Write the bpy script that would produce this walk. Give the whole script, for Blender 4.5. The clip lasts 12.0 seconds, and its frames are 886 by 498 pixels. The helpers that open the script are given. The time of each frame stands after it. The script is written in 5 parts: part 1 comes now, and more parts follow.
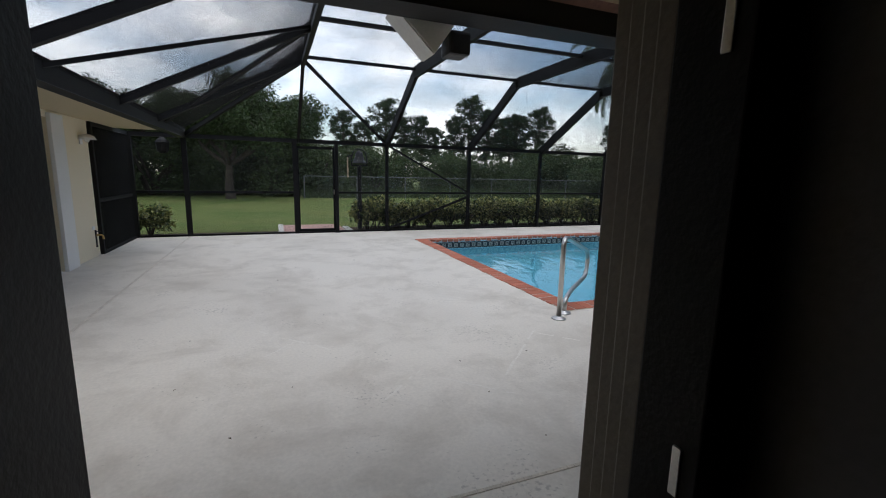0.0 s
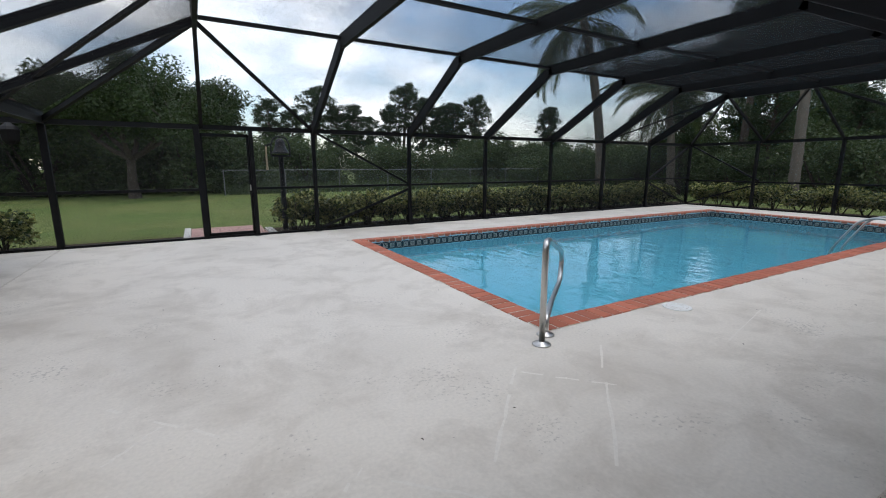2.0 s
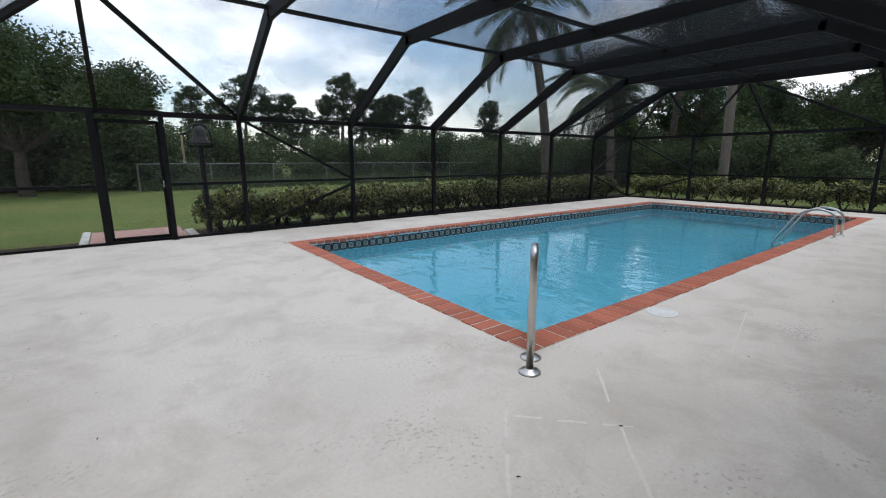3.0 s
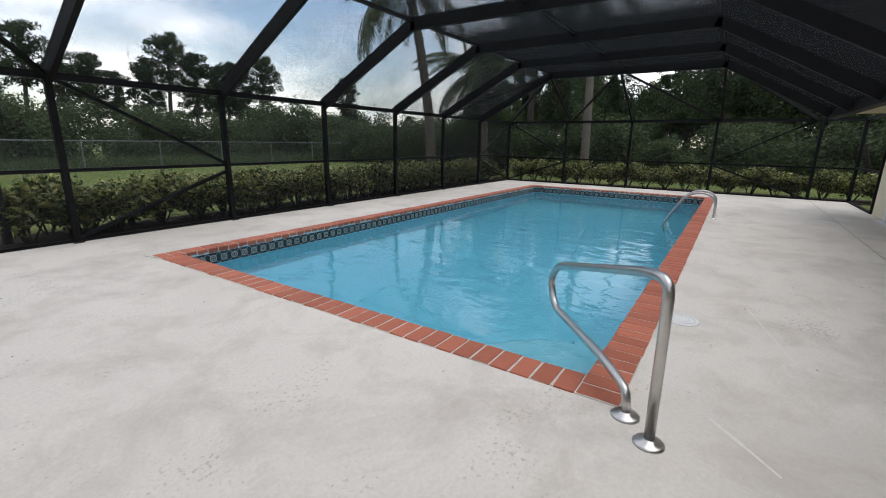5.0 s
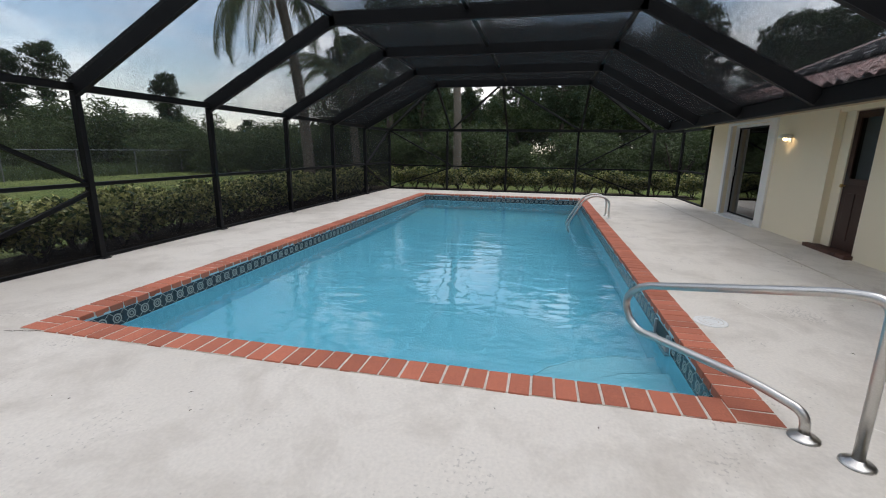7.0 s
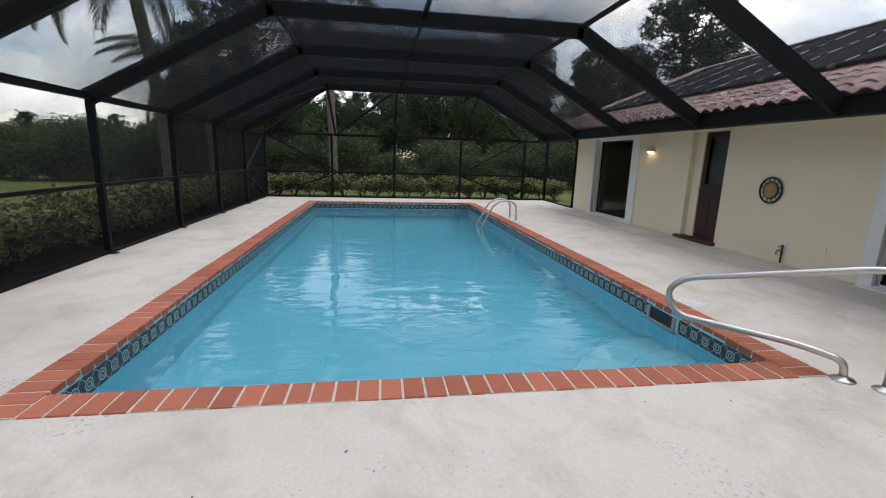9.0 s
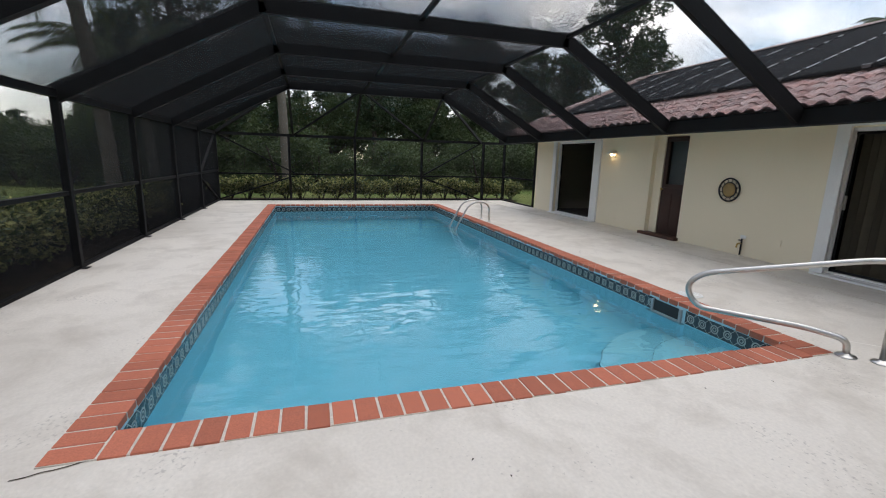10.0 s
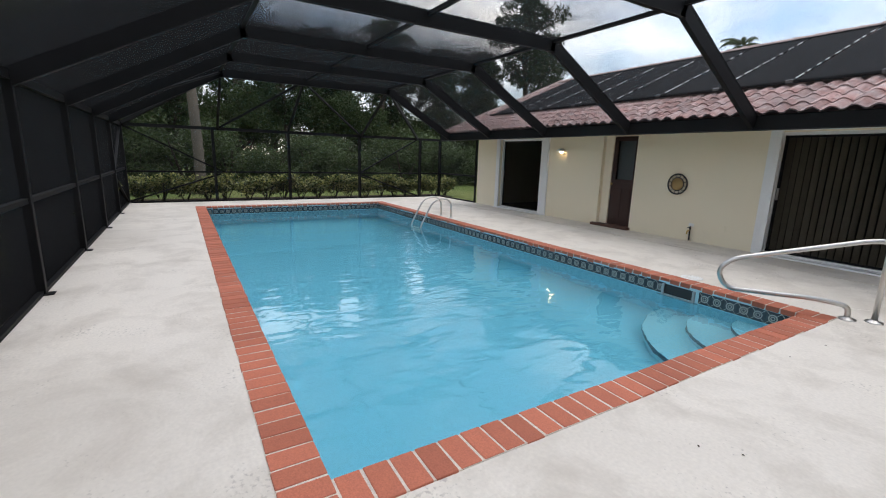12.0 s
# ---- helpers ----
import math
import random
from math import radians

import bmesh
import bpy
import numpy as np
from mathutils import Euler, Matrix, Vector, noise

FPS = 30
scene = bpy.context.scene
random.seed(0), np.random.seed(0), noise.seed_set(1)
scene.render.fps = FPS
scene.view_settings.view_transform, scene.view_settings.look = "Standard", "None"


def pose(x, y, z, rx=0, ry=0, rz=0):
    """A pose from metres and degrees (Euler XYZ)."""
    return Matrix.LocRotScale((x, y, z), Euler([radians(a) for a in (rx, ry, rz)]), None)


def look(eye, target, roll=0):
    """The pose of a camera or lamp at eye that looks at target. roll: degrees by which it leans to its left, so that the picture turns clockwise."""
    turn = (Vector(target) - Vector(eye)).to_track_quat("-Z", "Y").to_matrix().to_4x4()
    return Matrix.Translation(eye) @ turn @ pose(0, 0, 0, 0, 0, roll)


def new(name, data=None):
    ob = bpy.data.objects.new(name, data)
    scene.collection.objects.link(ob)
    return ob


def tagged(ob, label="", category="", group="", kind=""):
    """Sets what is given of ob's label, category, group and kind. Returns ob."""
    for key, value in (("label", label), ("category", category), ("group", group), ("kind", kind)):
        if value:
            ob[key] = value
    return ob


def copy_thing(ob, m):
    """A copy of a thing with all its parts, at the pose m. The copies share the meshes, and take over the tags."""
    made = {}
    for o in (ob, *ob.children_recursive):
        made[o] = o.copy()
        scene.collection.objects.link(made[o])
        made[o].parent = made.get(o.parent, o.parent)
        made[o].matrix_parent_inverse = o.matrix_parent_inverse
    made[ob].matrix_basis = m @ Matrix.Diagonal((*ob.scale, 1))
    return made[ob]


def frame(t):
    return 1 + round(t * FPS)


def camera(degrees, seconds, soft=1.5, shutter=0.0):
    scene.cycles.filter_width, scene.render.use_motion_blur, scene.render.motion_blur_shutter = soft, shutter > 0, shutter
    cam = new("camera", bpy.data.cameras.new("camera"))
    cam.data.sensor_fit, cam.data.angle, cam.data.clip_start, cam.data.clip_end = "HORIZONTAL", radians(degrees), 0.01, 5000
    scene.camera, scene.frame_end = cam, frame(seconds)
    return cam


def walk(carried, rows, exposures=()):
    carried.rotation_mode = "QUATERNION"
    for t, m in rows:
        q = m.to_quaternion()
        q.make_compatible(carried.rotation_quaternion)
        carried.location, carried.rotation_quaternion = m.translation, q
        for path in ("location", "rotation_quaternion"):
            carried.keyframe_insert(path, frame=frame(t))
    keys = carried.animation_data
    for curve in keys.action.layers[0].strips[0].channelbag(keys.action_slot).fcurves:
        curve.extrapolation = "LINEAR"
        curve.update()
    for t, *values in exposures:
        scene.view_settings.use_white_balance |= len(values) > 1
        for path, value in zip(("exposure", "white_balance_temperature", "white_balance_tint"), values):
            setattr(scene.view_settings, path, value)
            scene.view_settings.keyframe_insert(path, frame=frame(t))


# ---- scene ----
cam = camera(91.3, 12.0, soft=1.1)
PATH = [
    (0, (0.317, -0.655, 1.437), (1.038, 1.18, 1.1), 1.2),
    (0.5, (0.4, -0.379, 1.43), (1.164, 1.437, 1.085), 0.7),
    (1, (0.414, -0.137, 1.445), (1.233, 1.651, 1.082), 0.5),
    (1.5, (0.608, 0.168, 1.429), (1.483, 1.929, 1.06), -0.1),
    (2, (0.724, 0.446, 1.4), (1.69, 2.157, 1.025), -0.1),
    (2.5, (0.843, 0.782, 1.367), (1.919, 2.423, 0.98), -0.0),
    (3, (0.961, 1.137, 1.373), (2.145, 2.698, 0.971), -0.1),
    (5, (0.933, 2.737, 1.41), (2.553, 3.807, 0.929), 0.9),
    (5.5, (0.867, 3.175, 1.409), (2.585, 4.084, 0.938), 1.2),
    (6, (0.828, 3.605, 1.421), (2.623, 4.355, 0.961), 1.1),
    (6.5, (0.825, 4.024, 1.447), (2.678, 4.621, 0.988), 0.9),
    (7, (0.796, 4.468, 1.458), (2.699, 4.894, 1.011), 0.8),
    (7.5, (0.755, 4.893, 1.455), (2.692, 5.134, 1.021), 0.8),
    (9.5, (0.857, 6.758, 1.474), (2.765, 6.316, 1.068), 1.7),
    (10, (0.961, 7.207, 1.496), (2.834, 6.636, 1.092), 1.6),
    (10.5, (1.142, 7.704, 1.476), (2.971, 7.003, 1.072), 1.9),
    (11, (1.297, 8.042, 1.498), (3.082, 7.237, 1.092), 1.7),
    (11.5, (1.471, 8.39, 1.467), (3.209, 7.486, 1.064), 1.8),
    (12, (1.71, 8.761, 1.499), (3.387, 7.752, 1.086), 1.7),
]
EXPOSURES = ((0, 0.08, 6300, 10), (1, 0.2, 6300, 10), (3, 0.27, 6380, 10), (6, 0.33, 6650, 11), (11, 0.42, 6650, 11), (12, 0.52, 6650, 11))
walk(cam, [(t, look(eye, target, roll)) for t, eye, target, roll in PATH], EXPOSURES)

# ---- world and sun ----
world = bpy.data.worlds.new("overcast_sky")
scene.world = world
world.use_nodes = True
wn, wl = world.node_tree.nodes, world.node_tree.links
wn.clear()
w_out = wn.new("ShaderNodeOutputWorld")
w_bg = wn.new("ShaderNodeBackground")
w_sky = wn.new("ShaderNodeTexSky")
w_sky.sky_type, w_sky.sun_disc = "NISHITA", False
w_sky.sun_elevation, w_sky.sun_rotation = radians(78), radians(160)
w_sky.air_density, w_sky.dust_density = 1.2, 0.6
w_sky.altitude = 5
w_co = wn.new("ShaderNodeTexCoord")
w_map = wn.new("ShaderNodeMapping")
w_map.inputs["Scale"].default_value = (1.0, 1.0, 2.4)
w_n1 = wn.new("ShaderNodeTexNoise")
w_n1.inputs["Scale"].default_value, w_n1.inputs["Detail"].default_value = 2.3, 9.0
w_n1.inputs["Roughness"].default_value = 0.56
w_r1 = wn.new("ShaderNodeValToRGB")
w_r1.color_ramp.elements[0].position, w_r1.color_ramp.elements[1].position = 0.38, 0.66
w_n2 = wn.new("ShaderNodeTexNoise")
w_n2.inputs["Scale"].default_value, w_n2.inputs["Detail"].default_value = 4.0, 6.0
w_r2 = wn.new("ShaderNodeValToRGB")
w_r2.color_ramp.elements[0].position, w_r2.color_ramp.elements[1].position = 0.35, 0.7
w_r2.color_ramp.elements[0].color = (0.71, 0.77, 0.86, 1)
w_r2.color_ramp.elements[1].color = (2.22, 2.19, 2.15, 1)
w_sc = wn.new("ShaderNodeVectorMath")
w_sc.operation = "SCALE"
w_sc.inputs["Scale"].default_value = 0.16
w_mix = wn.new("ShaderNodeMix")
w_mix.data_type = "RGBA"
wl.new(w_co.outputs["Generated"], w_map.inputs["Vector"])
for w_noise in (w_n1, w_n2):
    wl.new(w_map.outputs["Vector"], w_noise.inputs["Vector"])
wl.new(w_n1.outputs["Fac"], w_r1.inputs["Fac"])
wl.new(w_n2.outputs["Fac"], w_r2.inputs["Fac"])
wl.new(w_sky.outputs["Color"], w_sc.inputs[0])
wl.new(w_r1.outputs["Color"], w_mix.inputs["Factor"])
wl.new(w_sc.outputs["Vector"], w_mix.inputs["A"])
wl.new(w_r2.outputs["Color"], w_mix.inputs["B"])
wl.new(w_mix.outputs["Result"], w_bg.inputs["Color"])
w_bg.inputs["Strength"].default_value = 1.3
wl.new(w_bg.outputs["Background"], w_out.inputs["Surface"])

sun = new("sun", bpy.data.lights.new("sun", "SUN"))
sun.data.energy, sun.data.angle, sun.data.color = 1.3, radians(50), (1.0, 0.975, 0.94)
sun.matrix_world = look((9, -1, 30), (7, 5, 0))


# ---- materials ----
def mat(name, color, rough=0.6, metal=0.0, vary=0.15, scale=6.0, fine=60.0, bump=0.1, color2=None, spec=0.5, rand=0.0, island=0.0, bdist=0.01):
    """A surface with large and fine variation in tone, and fine relief."""
    m = bpy.data.materials.new(name)
    m.use_nodes = True
    n, l = m.node_tree.nodes, m.node_tree.links
    b = n["Principled BSDF"]
    b.inputs["Roughness"].default_value = rough
    b.inputs["Metallic"].default_value = metal
    b.inputs["Specular IOR Level"].default_value = spec
    geo = n.new("ShaderNodeNewGeometry")
    n1 = n.new("ShaderNodeTexNoise")
    n1.inputs["Scale"].default_value, n1.inputs["Detail"].default_value = scale, 5
    n2 = n.new("ShaderNodeTexNoise")
    n2.inputs["Scale"].default_value, n2.inputs["Detail"].default_value = fine, 3
    for x in (n1, n2):
        l.new(geo.outputs["Position"], x.inputs["Vector"])
    c2 = color2 or tuple(c * 0.6 for c in color)
    mx = n.new("ShaderNodeMix")
    mx.data_type = "RGBA"
    mx.inputs["A"].default_value, mx.inputs["B"].default_value = (*color, 1), (*c2, 1)
    rm = n.new("ShaderNodeMapRange")
    rm.inputs["From Min"].default_value, rm.inputs["From Max"].default_value = 0.35, 0.7
    rm.inputs["To Max"].default_value = min(1.0, vary * 3)
    l.new(n1.outputs["Fac"], rm.inputs["Value"])
    l.new(rm.outputs["Result"], mx.inputs["Factor"])
    hs = n.new("ShaderNodeHueSaturation")
    l.new(mx.outputs["Result"], hs.inputs["Color"])
    mv = n.new("ShaderNodeMapRange")
    mv.inputs["From Min"].default_value, mv.inputs["From Max"].default_value = 0.3, 0.7
    mv.inputs["To Min"].default_value, mv.inputs["To Max"].default_value = 1 - vary, 1 + vary
    l.new(n2.outputs["Fac"], mv.inputs["Value"])
    val = mv.outputs["Result"]
    if rand or island:
        src = n.new("ShaderNodeObjectInfo").outputs["Random"] if rand else geo.outputs["Random Per Island"]
        k = rand or island
        mr = n.new("ShaderNodeMapRange")
        mr.inputs["To Min"].default_value, mr.inputs["To Max"].default_value = 1 - k, 1 + k
        l.new(src, mr.inputs["Value"])
        mu = n.new("ShaderNodeMath")
        mu.operation = "MULTIPLY"
        l.new(val, mu.inputs[0])
        l.new(mr.outputs["Result"], mu.inputs[1])
        val = mu.outputs["Value"]
    l.new(val, hs.inputs["Value"])
    l.new(hs.outputs["Color"], b.inputs["Base Color"])
    if bump:
        bp = n.new("ShaderNodeBump")
        bp.inputs["Strength"].default_value, bp.inputs["Distance"].default_value = bump, bdist
        l.new(n2.outputs["Fac"], bp.inputs["Height"])
        l.new(bp.outputs["Normal"], b.inputs["Normal"])
    return m


def leaf_mat(name, color, color2, back=0.35, rough=0.55, split=None):
    """Leaves: each with its own tone, some light passing through."""
    m = bpy.data.materials.new(name)
    m.use_nodes = True
    n, l = m.node_tree.nodes, m.node_tree.links
    b = n["Principled BSDF"]
    geo = n.new("ShaderNodeNewGeometry")
    r = n.new("ShaderNodeValToRGB")
    r.color_ramp.elements[0].color, r.color_ramp.elements[1].color = (*color, 1), (*color2, 1)
    if split:
        r.color_ramp.elements[0].position, r.color_ramp.elements[1].position = split
    l.new(geo.outputs["Random Per Island"], r.inputs["Fac"])
    l.new(r.outputs["Color"], b.inputs["Base Color"])
    b.inputs["Roughness"].default_value = rough
    b.inputs["Specular IOR Level"].default_value = 0.3
    t = n.new("ShaderNodeBsdfTranslucent")
    l.new(r.outputs["Color"], t.inputs["Color"])
    s = n.new("ShaderNodeMixShader")
    s.inputs["Fac"].default_value = back
    l.new(b.outputs["BSDF"], s.inputs[1])
    l.new(t.outputs["BSDF"], s.inputs[2])
    l.new(s.outputs["Shader"], n["Material Output"].inputs["Surface"])
    return m


def screen_mat(name, cover):
    """Fine dark insect mesh: part of the light passes straight through."""
    m = bpy.data.materials.new(name)
    m.use_nodes = True
    n, l = m.node_tree.nodes, m.node_tree.links
    n.remove(n["Principled BSDF"])
    d = n.new("ShaderNodeBsdfDiffuse")
    d.inputs["Color"].default_value = (0.035, 0.036, 0.038, 1)
    t = n.new("ShaderNodeBsdfTransparent")
    s = n.new("ShaderNodeMixShader")
    geo = n.new("ShaderNodeNewGeometry")
    ns = n.new("ShaderNodeTexNoise")
    ns.inputs["Scale"].default_value, ns.inputs["Detail"].default_value = 1.2, 4
    mr = n.new("ShaderNodeMapRange")
    mr.inputs["From Min"].default_value, mr.inputs["From Max"].default_value = 0.3, 0.7
    mr.inputs["To Min"].default_value, mr.inputs["To Max"].default_value = cover - 0.04, cover + 0.04
    l.new(geo.outputs["Position"], ns.inputs["Vector"])
    l.new(ns.outputs["Fac"], mr.inputs["Value"])
    l.new(mr.outputs["Result"], s.inputs["Fac"])
    l.new(t.outputs["BSDF"], s.inputs[1])
    l.new(d.outputs["BSDF"], s.inputs[2])
    l.new(s.outputs["Shader"], n["Material Output"].inputs["Surface"])
    return m


def deck_mat():
    """Cream sprayed concrete: blotches, worn patches, speckle and pale hairline repairs."""
    m = mat("deck_concrete", (0.72, 0.668, 0.592), 0.85, 0, 0.05, 0.7, 45, 0.35, (0.50, 0.46, 0.41), 0.25, bdist=0.006)
    n, l = m.node_tree.nodes, m.node_tree.links
    b = n["Principled BSDF"]
    geo = n.new("ShaderNodeNewGeometry")
    old = b.inputs["Base Color"].links[0].from_socket
    warp = n.new("ShaderNodeTexNoise")
    warp.inputs["Scale"].default_value = 0.9
    add = n.new("ShaderNodeVectorMath")
    add.operation = "ADD"
    l.new(geo.outputs["Position"], add.inputs[0])
    l.new(warp.outputs["Color"], add.inputs[1])
    l.new(geo.outputs["Position"], warp.inputs["Vector"])
    v = n.new("ShaderNodeTexVoronoi")
    v.feature = "DISTANCE_TO_EDGE"
    v.inputs["Scale"].default_value = 0.8
    l.new(add.outputs["Vector"], v.inputs["Vector"])
    r = n.new("ShaderNodeMapRange")
    r.inputs["From Min"].default_value, r.inputs["From Max"].default_value = 0.004, 0.016
    r.inputs["To Min"].default_value, r.inputs["To Max"].default_value = 0.08, 0.0
    l.new(v.outputs["Distance"], r.inputs["Value"])
    br = n.new("ShaderNodeTexNoise")
    br.inputs["Scale"].default_value = 0.55
    l.new(geo.outputs["Position"], br.inputs["Vector"])
    bm_ = n.new("ShaderNodeMapRange")
    bm_.inputs["From Min"].default_value, bm_.inputs["From Max"].default_value = 0.48, 0.58
    l.new(br.outputs["Fac"], bm_.inputs["Value"])
    mu = n.new("ShaderNodeMath")
    mu.operation = "MULTIPLY"
    l.new(r.outputs["Result"], mu.inputs[0])
    l.new(bm_.outputs["Result"], mu.inputs[1])
    mx = n.new("ShaderNodeMix")
    mx.data_type = "RGBA"
    mx.inputs["B"].default_value = (0.78, 0.75, 0.69, 1)
    l.new(mu.outputs["Value"], mx.inputs["Factor"])
    l.new(old, mx.inputs["A"])
    # dark pits and specks in patches
    sp = n.new("ShaderNodeTexNoise")
    sp.inputs["Scale"].default_value, sp.inputs["Detail"].default_value = 38, 2
    pa = n.new("ShaderNodeTexNoise")
    pa.inputs["Scale"].default_value, pa.inputs["Detail"].default_value = 1.6, 5
    ma = n.new("ShaderNodeMath")
    ma.operation = "ADD"
    for x in (sp, pa):
        l.new(geo.outputs["Position"], x.inputs["Vector"])
    l.new(sp.outputs["Fac"], ma.inputs[0])
    l.new(pa.outputs["Fac"], ma.inputs[1])
    rs = n.new("ShaderNodeMapRange")
    rs.inputs["From Min"].default_value, rs.inputs["From Max"].default_value = 1.2, 1.32
    rs.inputs["To Max"].default_value = 0.5
    l.new(ma.outputs["Value"], rs.inputs["Value"])
    m2 = n.new("ShaderNodeMix")
    m2.data_type = "RGBA"
    m2.inputs["B"].default_value = (0.30, 0.27, 0.24, 1)
    l.new(rs.outputs["Result"], m2.inputs["Factor"])
    l.new(mx.outputs["Result"], m2.inputs["A"])
    # broad grey water stains
    st = n.new("ShaderNodeTexNoise")
    st.inputs["Scale"].default_value, st.inputs["Detail"].default_value = 0.33, 6
    l.new(geo.outputs["Position"], st.inputs["Vector"])
    sr = n.new("ShaderNodeMapRange")
    sr.inputs["From Min"].default_value, sr.inputs["From Max"].default_value = 0.5, 0.66
    sr.inputs["To Max"].default_value = 0.45
    l.new(st.outputs["Fac"], sr.inputs["Value"])
    m3 = n.new("ShaderNodeMix")
    m3.data_type = "RGBA"
    m3.inputs["B"].default_value = (0.51, 0.465, 0.40, 1)
    l.new(sr.outputs["Result"], m3.inputs["Factor"])
    l.new(m2.outputs["Result"], m3.inputs["A"])
    mo = n.new("ShaderNodeTexNoise")
    mo.inputs["Scale"].default_value, mo.inputs["Detail"].default_value, mo.inputs["Roughness"].default_value = 1.7, 9, 0.68
    l.new(add.outputs["Vector"], mo.inputs["Vector"])
    mor = n.new("ShaderNodeMapRange")
    mor.inputs["From Min"].default_value, mor.inputs["From Max"].default_value = 0.46, 0.72
    mor.inputs["To Max"].default_value = 0.68
    l.new(mo.outputs["Fac"], mor.inputs["Value"])
    m4 = n.new("ShaderNodeMix")
    m4.data_type = "RGBA"
    m4.inputs["B"].default_value = (0.475, 0.425, 0.36, 1)
    l.new(mor.outputs["Result"], m4.inputs["Factor"])
    l.new(m3.outputs["Result"], m4.inputs["A"])
    l.new(m4.outputs["Result"], b.inputs["Base Color"])
    return m


def water_mat():
    m = bpy.data.materials.new("pool_water")
    m.use_nodes = True
    n, l = m.node_tree.nodes, m.node_tree.links
    b = n["Principled BSDF"]
    b.inputs["Base Color"].default_value = (0.27, 0.765, 0.955, 1)
    b.inputs["Roughness"].default_value = 0.0
    b.inputs["IOR"].default_value = 1.45
    b.inputs["Transmission Weight"].default_value = 1.0
    geo = n.new("ShaderNodeNewGeometry")
    mp = n.new("ShaderNodeMapping")
    mp.inputs["Scale"].default_value = (1.0, 0.5, 1.0)
    mp.inputs["Rotation"].default_value = (0, 0, radians(18))
    l.new(geo.outputs["Position"], mp.inputs["Vector"])
    a = n.new("ShaderNodeTexNoise")
    a.inputs["Scale"].default_value, a.inputs["Detail"].default_value = 4.6, 1.5
    c = n.new("ShaderNodeTexNoise")
    c.inputs["Scale"].default_value, c.inputs["Detail"].default_value = 1.8, 1
    for x in (a, c):
        l.new(mp.outputs["Vector"], x.inputs["Vector"])
        x.inputs["Distortion"].default_value = 0.6
    s = n.new("ShaderNodeMath")
    s.operation = "MULTIPLY_ADD"
    s.inputs[1].default_value = 1.4
    l.new(c.outputs["Fac"], s.inputs[0])
    l.new(a.outputs["Fac"], s.inputs[2])
    bp = n.new("ShaderNodeBump")
    bp.inputs["Strength"].default_value, bp.inputs["Distance"].default_value = 0.6, 0.012
    l.new(s.outputs["Value"], bp.inputs["Height"])
    l.new(bp.outputs["Normal"], b.inputs["Normal"])
    return m


def glass_mat(name, tint=(0.5, 0.52, 0.51)):
    """A thin tinted pane: see-through, with a mirror gloss."""
    m = bpy.data.materials.new(name)
    m.use_nodes = True
    n, l = m.node_tree.nodes, m.node_tree.links
    n.remove(n["Principled BSDF"])
    t = n.new("ShaderNodeBsdfTransparent")
    t.inputs["Color"].default_value = (*tint, 1)
    g = n.new("ShaderNodeBsdfGlossy")
    g.inputs["Roughness"].default_value = 0.03
    g.inputs["Color"].default_value = (0.3, 0.3, 0.3, 1)
    f = n.new("ShaderNodeFresnel")
    f.inputs["IOR"].default_value = 1.12
    s = n.new("ShaderNodeMixShader")
    l.new(f.outputs["Fac"], s.inputs["Fac"])
    l.new(t.outputs["BSDF"], s.inputs[1])
    l.new(g.outputs["BSDF"], s.inputs[2])
    l.new(s.outputs["Shader"], n["Material Output"].inputs["Surface"])
    return m


def tile_mat():
    """Waterline tile: dark slate glaze with a pale ring, a dot and crossing corner lines."""
    m = mat("waterline_tile", (0.035, 0.05, 0.06), 0.25, 0, 0.2, 20, 90, 0.05, rand=0.15)
    n, l = m.node_tree.nodes, m.node_tree.links
    b = n["Principled BSDF"]
    old = b.inputs["Base Color"].links[0].from_socket
    co = n.new("ShaderNodeTexCoord")
    sx = n.new("ShaderNodeSeparateXYZ")
    l.new(co.outputs["Object"], sx.inputs["Vector"])

    def mth(op, a, bb=None):
        x = n.new("ShaderNodeMath")
        x.operation = op
        for i, v in enumerate((a, bb)):
            if v is None:
                continue
            if isinstance(v, (int, float)):
                x.inputs[i].default_value = v
            else:
                l.new(v, x.inputs[i])
        return x.outputs["Value"]

    ax, az = mth("ABSOLUTE", sx.outputs["X"]), mth("ABSOLUTE", sx.outputs["Z"])
    rad = mth("SQRT", mth("ADD", mth("MULTIPLY", ax, ax), mth("MULTIPLY", az, az)))
    ring = mth("LESS_THAN", mth("ABSOLUTE", mth("SUBTRACT", rad, 0.040)), 0.0065)
    ring2 = mth("LESS_THAN", mth("ABSOLUTE", mth("SUBTRACT", rad, 0.019)), 0.005)
    cross = mth("MULTIPLY", mth("LESS_THAN", mth("ABSOLUTE", mth("SUBTRACT", ax, az)), 0.0045), mth("GREATER_THAN", rad, 0.043))
    fac = mth("MINIMUM", mth("ADD", mth("ADD", ring, ring2), cross), 1.0)
    mx = n.new("ShaderNodeMix")
    mx.data_type = "RGBA"
    mx.inputs["B"].default_value = (0.42, 0.42, 0.38, 1)
    l.new(mth("MULTIPLY", fac, 0.85), mx.inputs["Factor"])
    l.new(old, mx.inputs["A"])
    l.new(mx.outputs["Result"], b.inputs["Base Color"])
    return m


def glow_mat(name, color, strength):
    m = bpy.data.materials.new(name)
    m.use_nodes = True
    b = m.node_tree.nodes["Principled BSDF"]
    b.inputs["Base Color"].default_value = (*color, 1)
    b.inputs["Emission Color"].default_value = (*color, 1)
    b.inputs["Emission Strength"].default_value = strength
    return m


